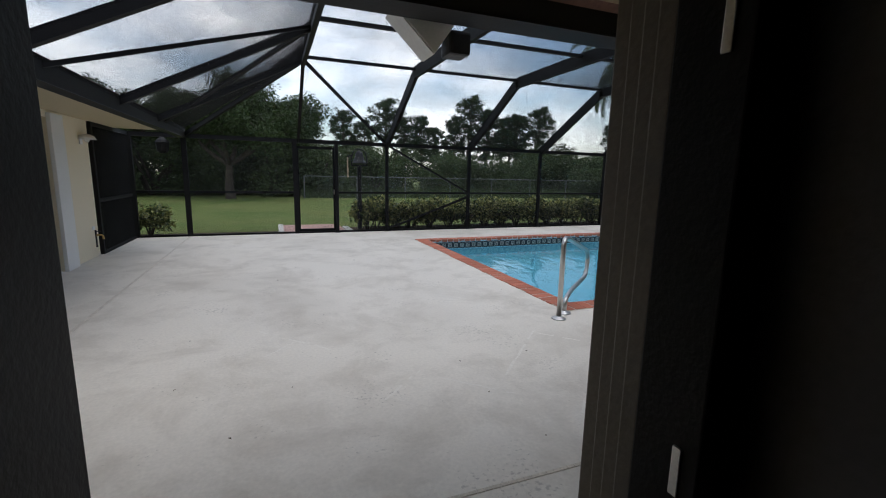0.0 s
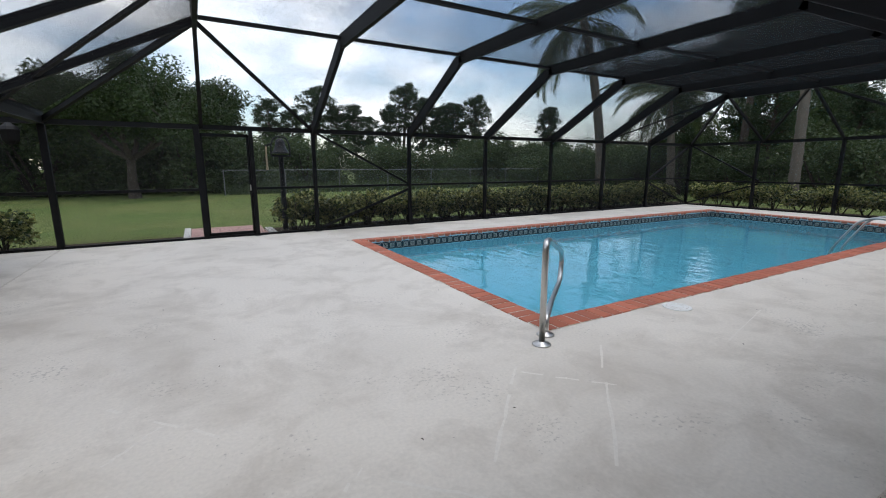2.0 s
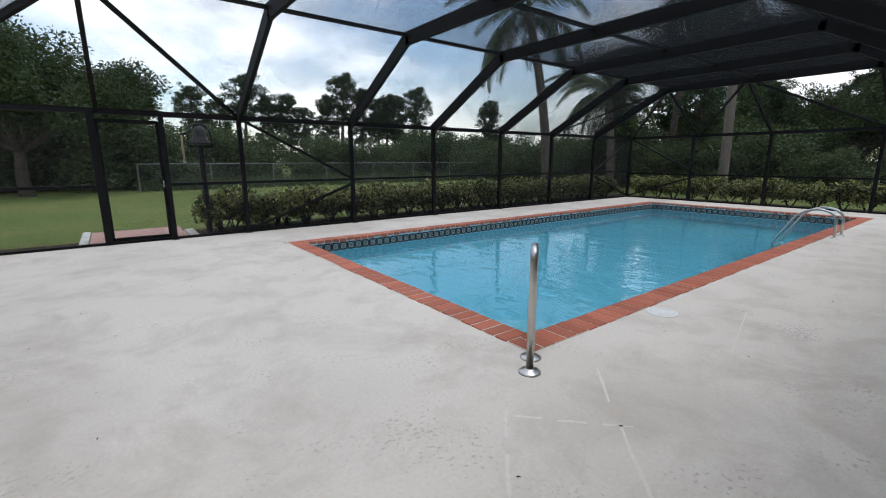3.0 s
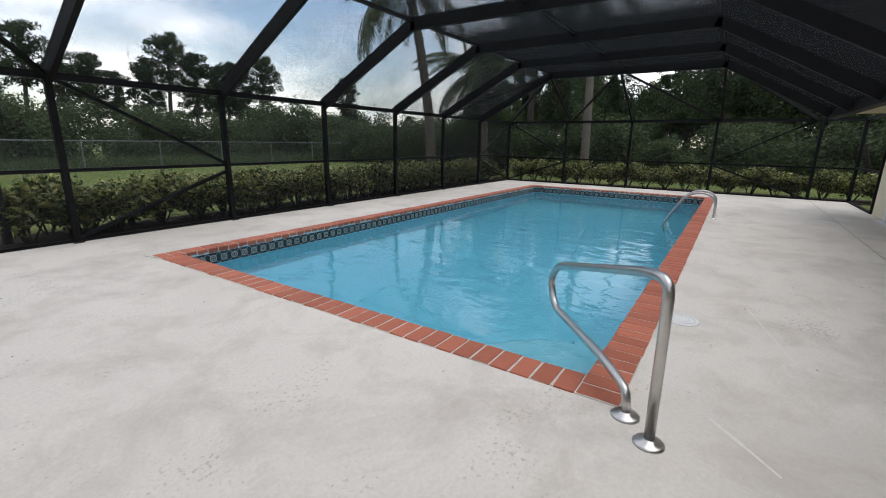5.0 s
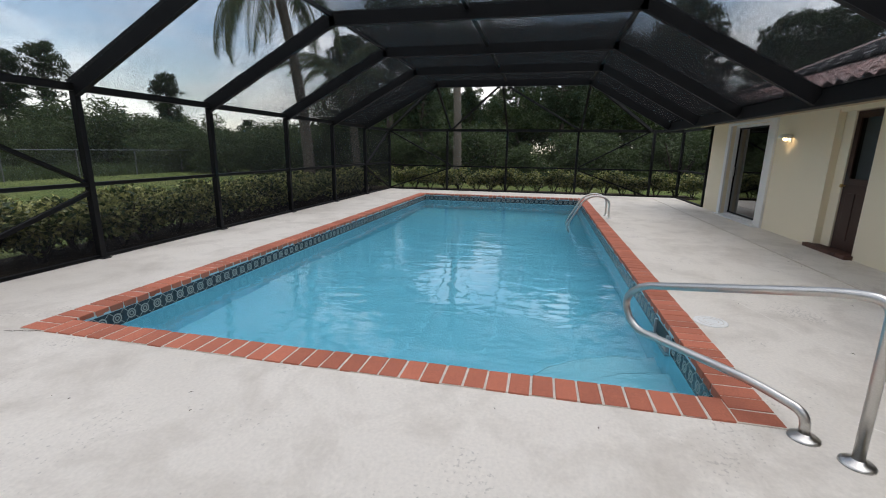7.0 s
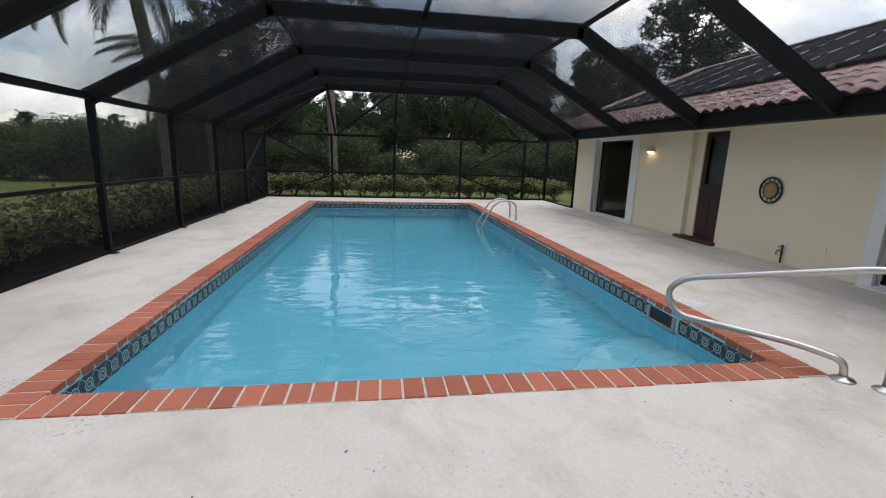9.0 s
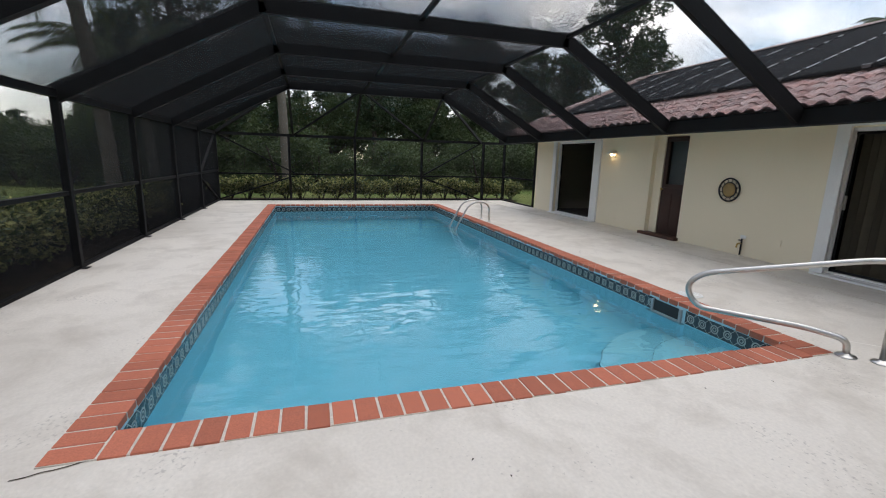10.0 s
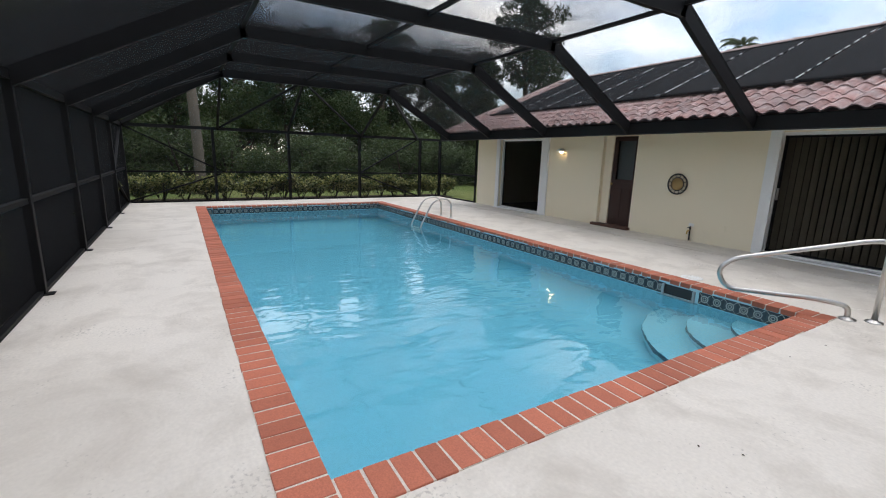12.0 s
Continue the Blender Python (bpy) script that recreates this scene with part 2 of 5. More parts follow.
DECK = deck_mat()
WATER = water_mat()
GLASS = glass_mat("door_glass")
TILE = tile_mat()
SCREEN = screen_mat("insect_screen", 0.29)
BRONZE = mat("dark_bronze_aluminium", (0.009, 0.009, 0.0095), 0.6, 0.0, 0.2, 3, 80, 0.08, spec=0.18)
BRICK = mat("terracotta_brick", (0.47, 0.15, 0.088), 0.75, 0, 0.14, 9, 120, 0.3, (0.40, 0.13, 0.085), 0.3, rand=0.16, bdist=0.004)
MORTAR = mat("pale_mortar", (0.65, 0.585, 0.505), 0.9, 0, 0.15, 14, 90, 0.3)
STEPPLASTER = mat("pale_step_plaster", (0.50, 0.66, 0.69), 0.7, 0, 0.06, 1.5, 40, 0.1, (0.46, 0.63, 0.67))
PLASTER = mat("pool_plaster", (0.375, 0.625, 0.695), 0.7, 0, 0.06, 1.5, 40, 0.1, (0.325, 0.575, 0.655))
STEEL = mat("brushed_stainless_steel", (0.60, 0.585, 0.56), 0.30, 1.0, 0.06, 12, 150, 0.04)
STUCCO = mat("cream_stucco", (0.82, 0.735, 0.56), 0.85, 0, 0.05, 1.2, 90, 0.3, (0.74, 0.66, 0.50), 0.2, bdist=0.004)
SOFFIT = mat("tan_soffit_paint", (0.50, 0.42, 0.27), 0.8, 0, 0.05, 2, 70, 0.15, (0.46, 0.38, 0.25))
WHITE = mat("white_trim_paint", (0.78, 0.78, 0.76), 0.5, 0, 0.04, 4, 60, 0.08, (0.68, 0.68, 0.66))
ROOFTILE = mat("clay_roof_tile", (0.38, 0.215, 0.19), 0.75, 0, 0.22, 5, 50, 0.25, (0.54, 0.48, 0.46), 0.25, rand=0.25, bdist=0.006)
RIDGETILE = mat("pale_weathered_ridge_tile", (0.56, 0.45, 0.41), 0.8, 0, 0.2, 5, 50, 0.25, (0.40, 0.27, 0.24), 0.25, rand=0.2, bdist=0.006)
SOLAR = mat("black_solar_mat", (0.010, 0.010, 0.011), 0.8, 0, 0.25, 3, 60, 0.3, (0.016, 0.016, 0.017), 0.06)
BROWN = mat("dark_brown_door_paint", (0.034, 0.011, 0.007), 0.45, 0, 0.12, 5, 70, 0.08)
DARKWOOD = mat("dark_stained_wood", (0.010, 0.008, 0.007), 0.6, 0, 0.2, 8, 90, 0.15, spec=0.2)
TANPAINT = mat("weathered_tan_paint", (0.16, 0.135, 0.098), 0.6, 0, 0.1, 6, 60, 0.12)
# the rooms' dimness is put into this dark wall and ceiling colour
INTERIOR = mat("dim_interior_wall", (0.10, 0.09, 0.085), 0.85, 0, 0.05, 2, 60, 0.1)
CARPET = mat("brown_carpet", (0.12, 0.09, 0.07), 0.95, 0, 0.15, 5, 120, 0.4)
BLIND = mat("brown_blind_vane", (0.32, 0.26, 0.20), 0.7, 0, 0.08, 6, 80, 0.1, rand=0.1)
IRON = mat("black_cast_iron", (0.022, 0.022, 0.024), 0.5, 0.0, 0.2, 12, 90, 0.2, spec=0.35)
LAWN = mat("lawn_soil_and_grass", (0.10, 0.14, 0.038), 0.95, 0, 0.3, 0.35, 25, 0.6, (0.16, 0.17, 0.06), 0.1, bdist=0.03)
MULCH = mat("dark_mulch", (0.045, 0.032, 0.022), 0.95, 0, 0.3, 6, 70, 0.7, (0.10, 0.075, 0.05), 0.1, bdist=0.02)
PAD = mat("pink_concrete_pad", (0.42, 0.25, 0.21), 0.85, 0, 0.1, 3, 60, 0.3)
KERB = mat("pale_concrete_edging", (0.55, 0.53, 0.48), 0.85, 0, 0.1, 4, 60, 0.3)
BARK = mat("grey_brown_bark", (0.075, 0.062, 0.05), 0.9, 0, 0.25, 4, 30, 0.7, (0.045, 0.036, 0.03), 0.1, bdist=0.03)
PALMBARK = mat("palm_bark", (0.14, 0.122, 0.10), 0.9, 0, 0.2, 5, 28, 0.7, (0.11, 0.094, 0.078), 0.1, bdist=0.02)
OAKLEAF = leaf_mat("oak_leaves", (0.026, 0.047, 0.013), (0.050, 0.076, 0.022))
PINELEAF = leaf_mat("pine_needles", (0.021, 0.040, 0.015), (0.042, 0.066, 0.025))
BUSHLEAF = leaf_mat("scrub_leaves", (0.040, 0.066, 0.022), (0.084, 0.114, 0.042))
HEDGELEAF = leaf_mat("variegated_hedge_leaves", (0.040, 0.072, 0.018), (0.47, 0.46, 0.16), 0.3, 0.4, (0.22, 1.0))
PALMLEAF = leaf_mat("palm_fronds", (0.040, 0.065, 0.020), (0.10, 0.125, 0.05))
GRASSLEAF = leaf_mat("grass_blades", (0.075, 0.115, 0.028), (0.14, 0.175, 0.06))
# lighter copy of INTERIOR: light from the entry put into the colour
LITINTERIOR = mat("lit_interior_wall", (0.2, 0.19, 0.185), 0.8, 0, 0.05, 3, 60, 0.1)
# near-black colour that paints the shade inside the skimmer opening
SKIMSHADE = mat("skimmer_opening_shade", (0.022, 0.024, 0.026), 0.5, 0, 0.08, 10, 60, 0.05)
SKIMGREY = mat("grey_skimmer_plastic", (0.33, 0.37, 0.38), 0.5, 0, 0.08, 10, 60, 0.05)
WIRE = mat("galvanised_wire", (0.16, 0.17, 0.17), 0.5, 0.5, 0.1, 8, 60, 0)
CREAMPLASTIC = mat("white_plastic", (0.80, 0.80, 0.77), 0.45, 0, 0.05, 8, 60, 0.05)
BRASS = mat("brass", (0.55, 0.38, 0.13), 0.3, 1.0, 0.1, 10, 60, 0.05)
ROPE = mat("hemp_rope", (0.50, 0.40, 0.25), 0.9, 0, 0.1, 20, 90, 0.3)
CLAYDISC = mat("ochre_ceramic", (0.36, 0.24, 0.09), 0.5, 0, 0.2, 12, 70, 0.15)
LAMPGLASS = glow_mat("lit_lamp_glass", (1.0, 0.72, 0.38), 9.0)
DARKTILE = mat("navy_step_edge_tile", (0.018, 0.045, 0.065), 0.4, 0, 0.15, 10, 60, 0.05)


# ---- building helpers ----
def part(name, bm, material, parent=None, label="", smooth=False):
    me = bpy.data.meshes.new(name)
    bm.normal_update()
    if smooth:
        for f in bm.faces:
            f.smooth = True
    bm.to_mesh(me)
    bm.free()
    me.materials.append(material)
    ob = new(name, me)
    if parent:
        ob.parent = parent
    if label:
        ob["label"] = label
    return ob


def thing(name, label, category, x=0, y=0, z=0, group="", kind=""):
    e = new(name)
    e.location = (x, y, z)
    e.empty_display_size = 0.1
    return tagged(e, label, category, group, kind)


def box(bm, x0, x1, y0, y1, z0, z1, bevel=0.0):
    r = bmesh.ops.create_cube(bm, size=1)
    vs = r["verts"]
    for v in vs:
        v.co = Vector(((x0 + x1) / 2 + v.co.x * (x1 - x0), (y0 + y1) / 2 + v.co.y * (y1 - y0), (z0 + z1) / 2 + v.co.z * (z1 - z0)))
    if bevel:
        es = list({e for v in vs for e in v.link_edges})
        bmesh.ops.bevel(bm, geom=es, offset=bevel, segments=2, affect="EDGES", profile=0.6)
    return bm


def boxed(*a, **k):
    return box(bmesh.new(), *a, **k)


def bar(bm, p, q, w, h, up=(0, 0, 1), bevel=0.006):
    """A straight box section from p to q: w wide, h deep along up."""
    p, q = Vector(p), Vector(q)
    d = (q - p).normalized()
    side = d.cross(Vector(up)).normalized()
    u = side.cross(d).normalized()
    r = bmesh.ops.create_cube(bm, size=1)
    L = (q - p).length
    for v in r["verts"]:
        c = v.co.copy()
        v.co = (p + q) / 2 + d * (c.x * L) + side * (c.y * w) + u * (c.z * h)
    if bevel:
        es = list({e for v in r["verts"] for e in v.link_edges})
        bmesh.ops.bevel(bm, geom=es, offset=bevel, segments=1, affect="EDGES")
    return bm


def tube(bm, pts, radii, seg=10, cap=True):
    """A round tube through pts with a radius at each."""
    pts = [Vector(p) for p in pts]
    if isinstance(radii, (int, float)):
        radii = [radii] * len(pts)
    rings = []
    ref = None
    for i, p in enumerate(pts):
        d = (pts[min(i + 1, len(pts) - 1)] - pts[max(i - 1, 0)]).normalized()
        if ref is None:
            ref = d.orthogonal().normalized()
        ref = (ref - d * ref.dot(d)).normalized()
        o = d.cross(ref)
        rings.append([bm.verts.new(p + (ref * math.cos(a) + o * math.sin(a)) * radii[i]) for a in (2 * math.pi * k / seg for k in range(seg))])
    for a, b in zip(rings, rings[1:]):
        for k in range(seg):
            bm.faces.new((a[k], a[(k + 1) % seg], b[(k + 1) % seg], b[k]))
    if cap:
        bm.faces.new(rings[0][::-1])
        bm.faces.new(rings[-1])
    return bm


def spin(bm, profile, cx=0, cy=0, cz=0, seg=24):
    """A turned shape about the upright axis; profile: (radius, height)."""
    rings = [[bm.verts.new((cx + r * math.cos(2 * math.pi * k / seg), cy + r * math.sin(2 * math.pi * k / seg), cz + z)) for k in range(seg)] for r, z in profile]
    for a, b in zip(rings, rings[1:]):
        for k in range(seg):
            bm.faces.new((a[k], a[(k + 1) % seg], b[(k + 1) % seg], b[k]))
    bm.faces.new(rings[0][::-1])
    bm.faces.new(rings[-1])
    return bm


def bend(pts, radius, n=6):
    """Rounds the corners of a line of points."""
    pts = [Vector(p) for p in pts]
    out = [pts[0]]
    for a, b, c in zip(pts, pts[1:], pts[2:]):
        r = min(radius, (a - b).length * 0.49, (c - b).length * 0.49)
        p, q = b + (a - b).normalized() * r, b + (c - b).normalized() * r
        for k in range(n + 1):
            t = k / n
            out.append(p * (1 - t) ** 2 + b * 2 * t * (1 - t) + q * t * t)
    out.append(pts[-1])
    return out


def quad(bm, *ps):
    return bm.faces.new([bm.verts.new(p) for p in ps])


def ring_slab(bm, ox0, ox1, oy0, oy1, ix0, ix1, iy0, iy1, z0, z1):
    """A slab with a rectangular hole."""
    for b in ((ox0, ix0, oy0, oy1), (ix1, ox1, oy0, oy1), (ix0, ix1, oy0, iy0), (ix0, ix1, iy1, oy1)):
        box(bm, *b, z0, z1)
    return bm


def leaves(name, centres, n, size, material, parent, seed, flat=0.0, narrow=0.5, corners=4):
    """n small pointed leaves scattered over lumps given as (centre, radii)."""
    rng = np.random.default_rng(seed)
    cs = np.array([c for c, r in centres], float)
    rs = np.array([r for c, r in centres], float)
    if rs.ndim == 1:
        rs = np.repeat(rs[:, None], 3, 1)
    w = rs.mean(1) ** 2
    pick = rng.choice(len(cs), n, p=w / w.sum())
    d = rng.normal(size=(n, 3))
    d /= np.linalg.norm(d, axis=1)[:, None]
    p = cs[pick] + d * rs[pick] * (rng.random((n, 1)) ** 0.35) * rng.uniform(0.75, 1.12, (n, 1))
    a = d * 0.6 + rng.normal(size=(n, 3)) * 0.6
    a[:, 2] -= 0.25
    a[:, 2] *= 1 - flat
    a /= np.linalg.norm(a, axis=1)[:, None]
    b = np.cross(a, rng.normal(size=(n, 3)))
    b /= np.linalg.norm(b, axis=1)[:, None]
    s = size * rng.uniform(0.6, 1.35, (n, 1))
    v = [p - a * s * 0.5, p + b * s * narrow * 0.5, p + a * s * 0.5, p - b * s * narrow * 0.5]
    if corners == 3:
        v = [p - a * s * 0.5, p + b * s * narrow, p + a * s * 0.6]
    v = np.stack(v, 1).reshape(-1, 3)
    f = np.arange(corners * n).reshape(-1, corners)
    me = bpy.data.meshes.new(name)
    me.from_pydata(v.tolist(), [], f.tolist())
    me.materials.append(material)
    ob = new(name, me)
    ob.parent = parent
    return ob


# ---- plan ----
FRONT, FAR, GUT, WING = 10.10, 16.55, 1.07, -1.40      # cage walls and the gutters it hangs on
POSTS = (2.99, 5.24, 7.465, 9.78, 11.99, 14.22)
KL, KR, MID, TOPZ, EAVE = 7.75, 3.29, 5.65, 3.38, 2.14
WALLX, WALLEND = -2.42, 8.08                           # face and end of the side wing
GATE0, GATE1 = 0.82, 1.76
HIP = 0.91
PX0, PX1, PY0, PY1 = 3.475, 14.97, 3.32, 8.275         # pool inside
QX0, QX1, QY0, QY1 = 3.235, 15.21, 3.08, 8.515         # coping outside
WATERZ = -0.205
RIDGEY, RIDGEZ, EAVEY, EAVEZ = -4.0, 4.38, 1.04, 2.28

# ---- ground and deck ----
bm = bmesh.new()
ring_slab(bm, -300, 300, -300, 300, QX0 + 0.05, QX1 - 0.05, QY0 + 0.05, QY1 - 0.05, -0.4, -0.06)
tagged(part("ground", bm, LAWN), "mown green lawn reaching to the trees", "lawn", kind="structure")
bm = bmesh.new()
ring_slab(bm, WALLX - 0.1, FAR + 0.12, 0.08, FRONT + 0.08, QX0, QX1, QY0, QY1, -0.3, 0.0)
deck = tagged(part("pavement", bm, DECK), "cream sprayed concrete pool deck with hairline marks", "pool deck", kind="structure")
bm = boxed(2.20, FAR + 1.4, FRONT + 0.08, 11.4, -0.2, -0.035)
box(bm, FAR + 0.12, FAR + 1.4, -0.6, FRONT + 0.08, -0.2, -0.035)
box(bm, -4.4, 0.42, FRONT + 0.08, 10.9, -0.2, -0.035)
tagged(part("mulch_bed", bm, MULCH), "dark mulch bed under the hedge", "mulch", kind="structure")

# joints cut into the deck, and the rope-like drain strip along the house
bm = boxed(WING - 0.015, WING + 0.015, 0.1, FRONT - 0.04, -0.02, 0.004, bevel=0.002)
tagged(part("trim", bm, MORTAR), "grey joint strip across the deck", "joint", kind="structure")
drain = thing("drain_strip", "beige ribbed drain strip set in the deck", "drain", 0, 0.935, 0)
bm = bmesh.new()
for k in range(425):
    x = -1.3 + k * 0.042
    box(bm, x, x + 0.038, -0.010, 0.010, -0.01, 0.004)
part("strip", bm, mat("beige_drain_plastic", (0.60, 0.53, 0.43), 0.6, 0, 0.15, 20, 90, 0.1), drain)

# ---- pool ----
pool = thing("swimming_pool", "rectangular in-ground pool of light blue plaster", "swimming pool", (PX0 + PX1) / 2, (PY0 + PY1) / 2, 0, kind="structure")
pool.location = (0, 0, 0)
bm = bmesh.new()
prof = ((PX0, -1.15), (7.0, -1.3), (11.5, -2.3), (PX1, -2.3))
for (xa, za), (xb, zb) in zip(prof, prof[1:]):
    quad(bm, (xa, PY0, za), (xb, PY0, zb), (xb, PY1, zb), (xa, PY1, za))
    quad(bm, (xa, PY0, -0.03), (xb, PY0, -0.03), (xb, PY0, zb), (xa, PY0, za))
    quad(bm, (xa, PY1, -0.03), (xa, PY1, za), (xb, PY1, zb), (xb, PY1, -0.03))
quad(bm, (PX0, PY0, -0.03), (PX0, PY0, -1.15), (PX0, PY1, -1.15), (PX0, PY1, -0.03))
quad(bm, (PX1, PY0, -0.03), (PX1, PY1, -0.03), (PX1, PY1, -2.3), (PX1, PY0, -2.3))
bmesh.ops.remove_doubles(bm, verts=bm.verts[:], dist=0.0005)
bmesh.ops.recalc_face_normals(bm, faces=bm.faces[:])
for f in bm.faces:
    f.normal_flip()
part("shell", bm, PLASTER, pool, "pale blue plaster shell")
# curved entry steps in the corner by the handrail
for r, z in ((1.46, -0.88), (1.0, -0.64), (0.56, -0.40)):
    bm = bmesh.new()
    arc = [(PX0 + r * math.cos(a), PY0 + r * math.sin(a)) for a in (math.pi / 2 * k / 16 for k in range(17))]
    top = [bm.verts.new((PX0 + 0.002, PY0 + 0.002, z))] + [bm.verts.new((x, y, z)) for x, y in arc]
    bm.faces.new(top)
    low = [bm.verts.new((x, y, -1.14)) for x, y in arc]
    for k in range(16):
        bm.faces.new((top[k + 2], top[k + 1], low[k], low[k + 1]))
    step = part("step", bm, STEPPLASTER, pool, "whiter plaster step")
    bm = bmesh.new()
    for k in range(16):
        a0, a1 = math.pi / 2 * k / 16, math.pi / 2 * (k + 1) / 16
        ends = [(PX0 + (r + 0.003) * math.cos(a), PY0 + (r + 0.003) * math.sin(a)) for a in (a0, a1)]
        quad(bm, (*ends[1], z - 0.002), (*ends[0], z - 0.002), (*ends[0], z - 0.13), (*ends[1], z - 0.13))
    part("step_edge", bm, DARKTILE, step, "navy tile edging")
bm = bmesh.new()
quad(bm, (PX0 - 0.01, PY0 - 0.01, WATERZ), (PX1 + 0.01, PY0 - 0.01, WATERZ), (PX1 + 0.01, PY1 + 0.01, WATERZ), (PX0 - 0.01, PY1 + 0.01, WATERZ))
water = tagged(part("water", bm, WATER), "clear blue rippled pool water", "water", kind="structure")
water.visible_shadow = False
# mortar bed under the coping
bm = bmesh.new()
ring_slab(bm, QX0, QX1, QY0, QY1, PX0 - 0.004, PX1 + 0.004, PY0 - 0.004, PY1 + 0.004, -0.30, 0.007)
part("mortar_bed", bm, MORTAR, pool, "pale mortar joints")

# skimmer mouth
bm = boxed(4.55, 4.99, PY0 - 0.02, PY0 + 0.03, -0.225, -0.20, 0.004)
box(bm, 4.55, 4.58, PY0 - 0.02, PY0 + 0.03, -0.20, -0.06, 0.004)
box(bm, 4.96, 4.99, PY0 - 0.02, PY0 + 0.03, -0.20, -0.06, 0.004)
box(bm, 4.50, 5.04, PY0 - 0.01, PY0 + 0.05, -0.245, -0.222, 0.004)
skim = part("skimmer_mouth", bm, SKIMGREY, pool, "grey-white plastic skimmer opening")
# dark sheet in the mouth, painted as the opening's shade
part("skimmer_shade_sheet", boxed(4.58, 4.96, PY0 + 0.002, PY0 + 0.010, -0.19, -0.062), SKIMSHADE, skim)

# ---- screen cage ----
cage = thing("screen_enclosure", "dark bronze aluminium pool cage with insect mesh", "screen enclosure", 0, 0, 0)


def member(name, p, q, w, h, up=(0, 0, 1)):
    return part(name, bar(bmesh.new(), p, q, w, h, up), BRONZE, cage)


def pane(*ps):
    bm = bmesh.new()
    quad(bm, *ps)
    return part("mesh_panel", bm, SCREEN, cage)


front_x = (WALLX + 0.05, WING, GATE0, GATE1, *POSTS, FAR)
for x in front_x:
    wide = 0.10 if x in (WING, GATE0) else 0.075
    member("post", (x, FRONT, -0.02), (x, FRONT, EAVE + 0.02), wide, 0.09, (0, 1, 0))
for x in front_x[3:-1]:
    part("foot_plate", boxed(x - 0.07, x + 0.05, FRONT - 0.11, FRONT + 0.02, 0.0, 0.012, bevel=0.003), BRONZE, cage)
far_y = (0.10, 0.97, 3.36, 5.74, 7.89)
for y in far_y:
    member("post", (FAR, y, -0.02), (FAR, y, EAVE + 0.02), 0.075, 0.09, (1, 0, 0))
member("eave_beam", (WALLX + 0.01, FRONT, EAVE), (FAR + 0.04, FRONT, EAVE), 0.07, 0.09)
member("eave_beam", (FAR, 0.06, EAVE), (FAR, FRONT, EAVE), 0.07, 0.09)
for (a, b) in zip(front_x, front_x[1:]):
    if (a, b) != (GATE0, GATE1):
        member("rail", (a + 0.03, FRONT, 0.965), (b - 0.03, FRONT, 0.965), 0.05, 0.05)
    member("sill_rail", (a + 0.03, FRONT, 0.02), (b - 0.03, FRONT, 0.02), 0.05, 0.045)
    pane((a, FRONT + 0.02, 0.02), (b, FRONT + 0.02, 0.02), (b, FRONT + 0.02, EAVE), (a, FRONT + 0.02, EAVE))
for (a, b) in zip(far_y, (*far_y[1:], FRONT)):
    member("rail", (FAR, a + 0.03, 0.88), (FAR, b - 0.03, 0.88), 0.05, 0.05)
    member("sill_rail", (FAR, a + 0.03, 0.02), (FAR, b - 0.03, 0.02), 0.05, 0.045)
    pane((FAR + 0.02, a, 0.02), (FAR + 0.02, b, 0.02), (FAR + 0.02, b, EAVE), (FAR + 0.02, a, EAVE))
# short return walls under the eaves
for p, q in (((14.06, 0.10), (FAR, 0.10)), ((WALLX + 0.02, WALLEND + 0.04), (WALLX + 0.02, FRONT))):
    for z, h in ((0.02, 0.045), (0.90, 0.05), (EAVE, 0.07)):
        member("rail", (*p, z), (*q, z), 0.05, h)
    pane((*p, 0.02), (*q, 0.02), (*q, EAVE), (*p, EAVE))
member("post", (14.08, 0.10, 0), (14.08, 0.10, EAVE), 0.06, 0.06, (0, 1, 0))
member("post", (WALLX + 0.02, WALLEND + 0.06, 0), (WALLX + 0.02, WALLEND + 0.06, EAVE), 0.06, 0.06, (0, 1, 0))
# portal beams: leg on the front slope, flat top, leg down to the house gutter
BW, BD = 0.055, 0.21
for x in POSTS:
    up1 = Vector((0, 1.31, 2.19)).normalized()
    member("rafter", (x, FRONT + 0.02, EAVE - 0.02), (x, KL - 0.03, TOPZ + 0.02), BW, BD, up1)
    member("roof_beam", (x, KL + 0.04, TOPZ), (x, KR - 0.04, TOPZ), BW, BD)
    member("rafter", (x, KR + 0.03, TOPZ + 0.02), (x, GUT + 0.05, EAVE + 0.02), BW, BD, (0, -0.5, 0.86))
    member("gusset", (x + 0.031, KL + 0.02, TOPZ - 0.10), (x + 0.031, KL + 0.02, TOPZ + 0.10), 0.16, 0.012, (1, 0, 0))
member("roof_beam", (HIP, KL + 0.04, TOPZ), (HIP, KR - 0.04, TOPZ), BW, BD)
member("rafter", (HIP, FRONT, EAVE), (HIP, KL - 0.02, TOPZ), 0.045, 0.07, (0, 0.5, 0.86))
member("rafter", (HIP, KR + 0.03, TOPZ + 0.02), (HIP, GUT + 0.05, EAVE + 0.02), BW, 0.12, (0, -0.5, 0.86))
# hips
member("hip", (WING, FRONT, EAVE), (HIP, KL, TOPZ), 0.05, 0.08)
member("hip", (FAR, FRONT, EAVE), (POSTS[-1], KL, TOPZ), 0.05, 0.09)
member("hip", (FAR, GUT, EAVE), (POSTS[-1], KR, TOPZ), 0.05, 0.09)
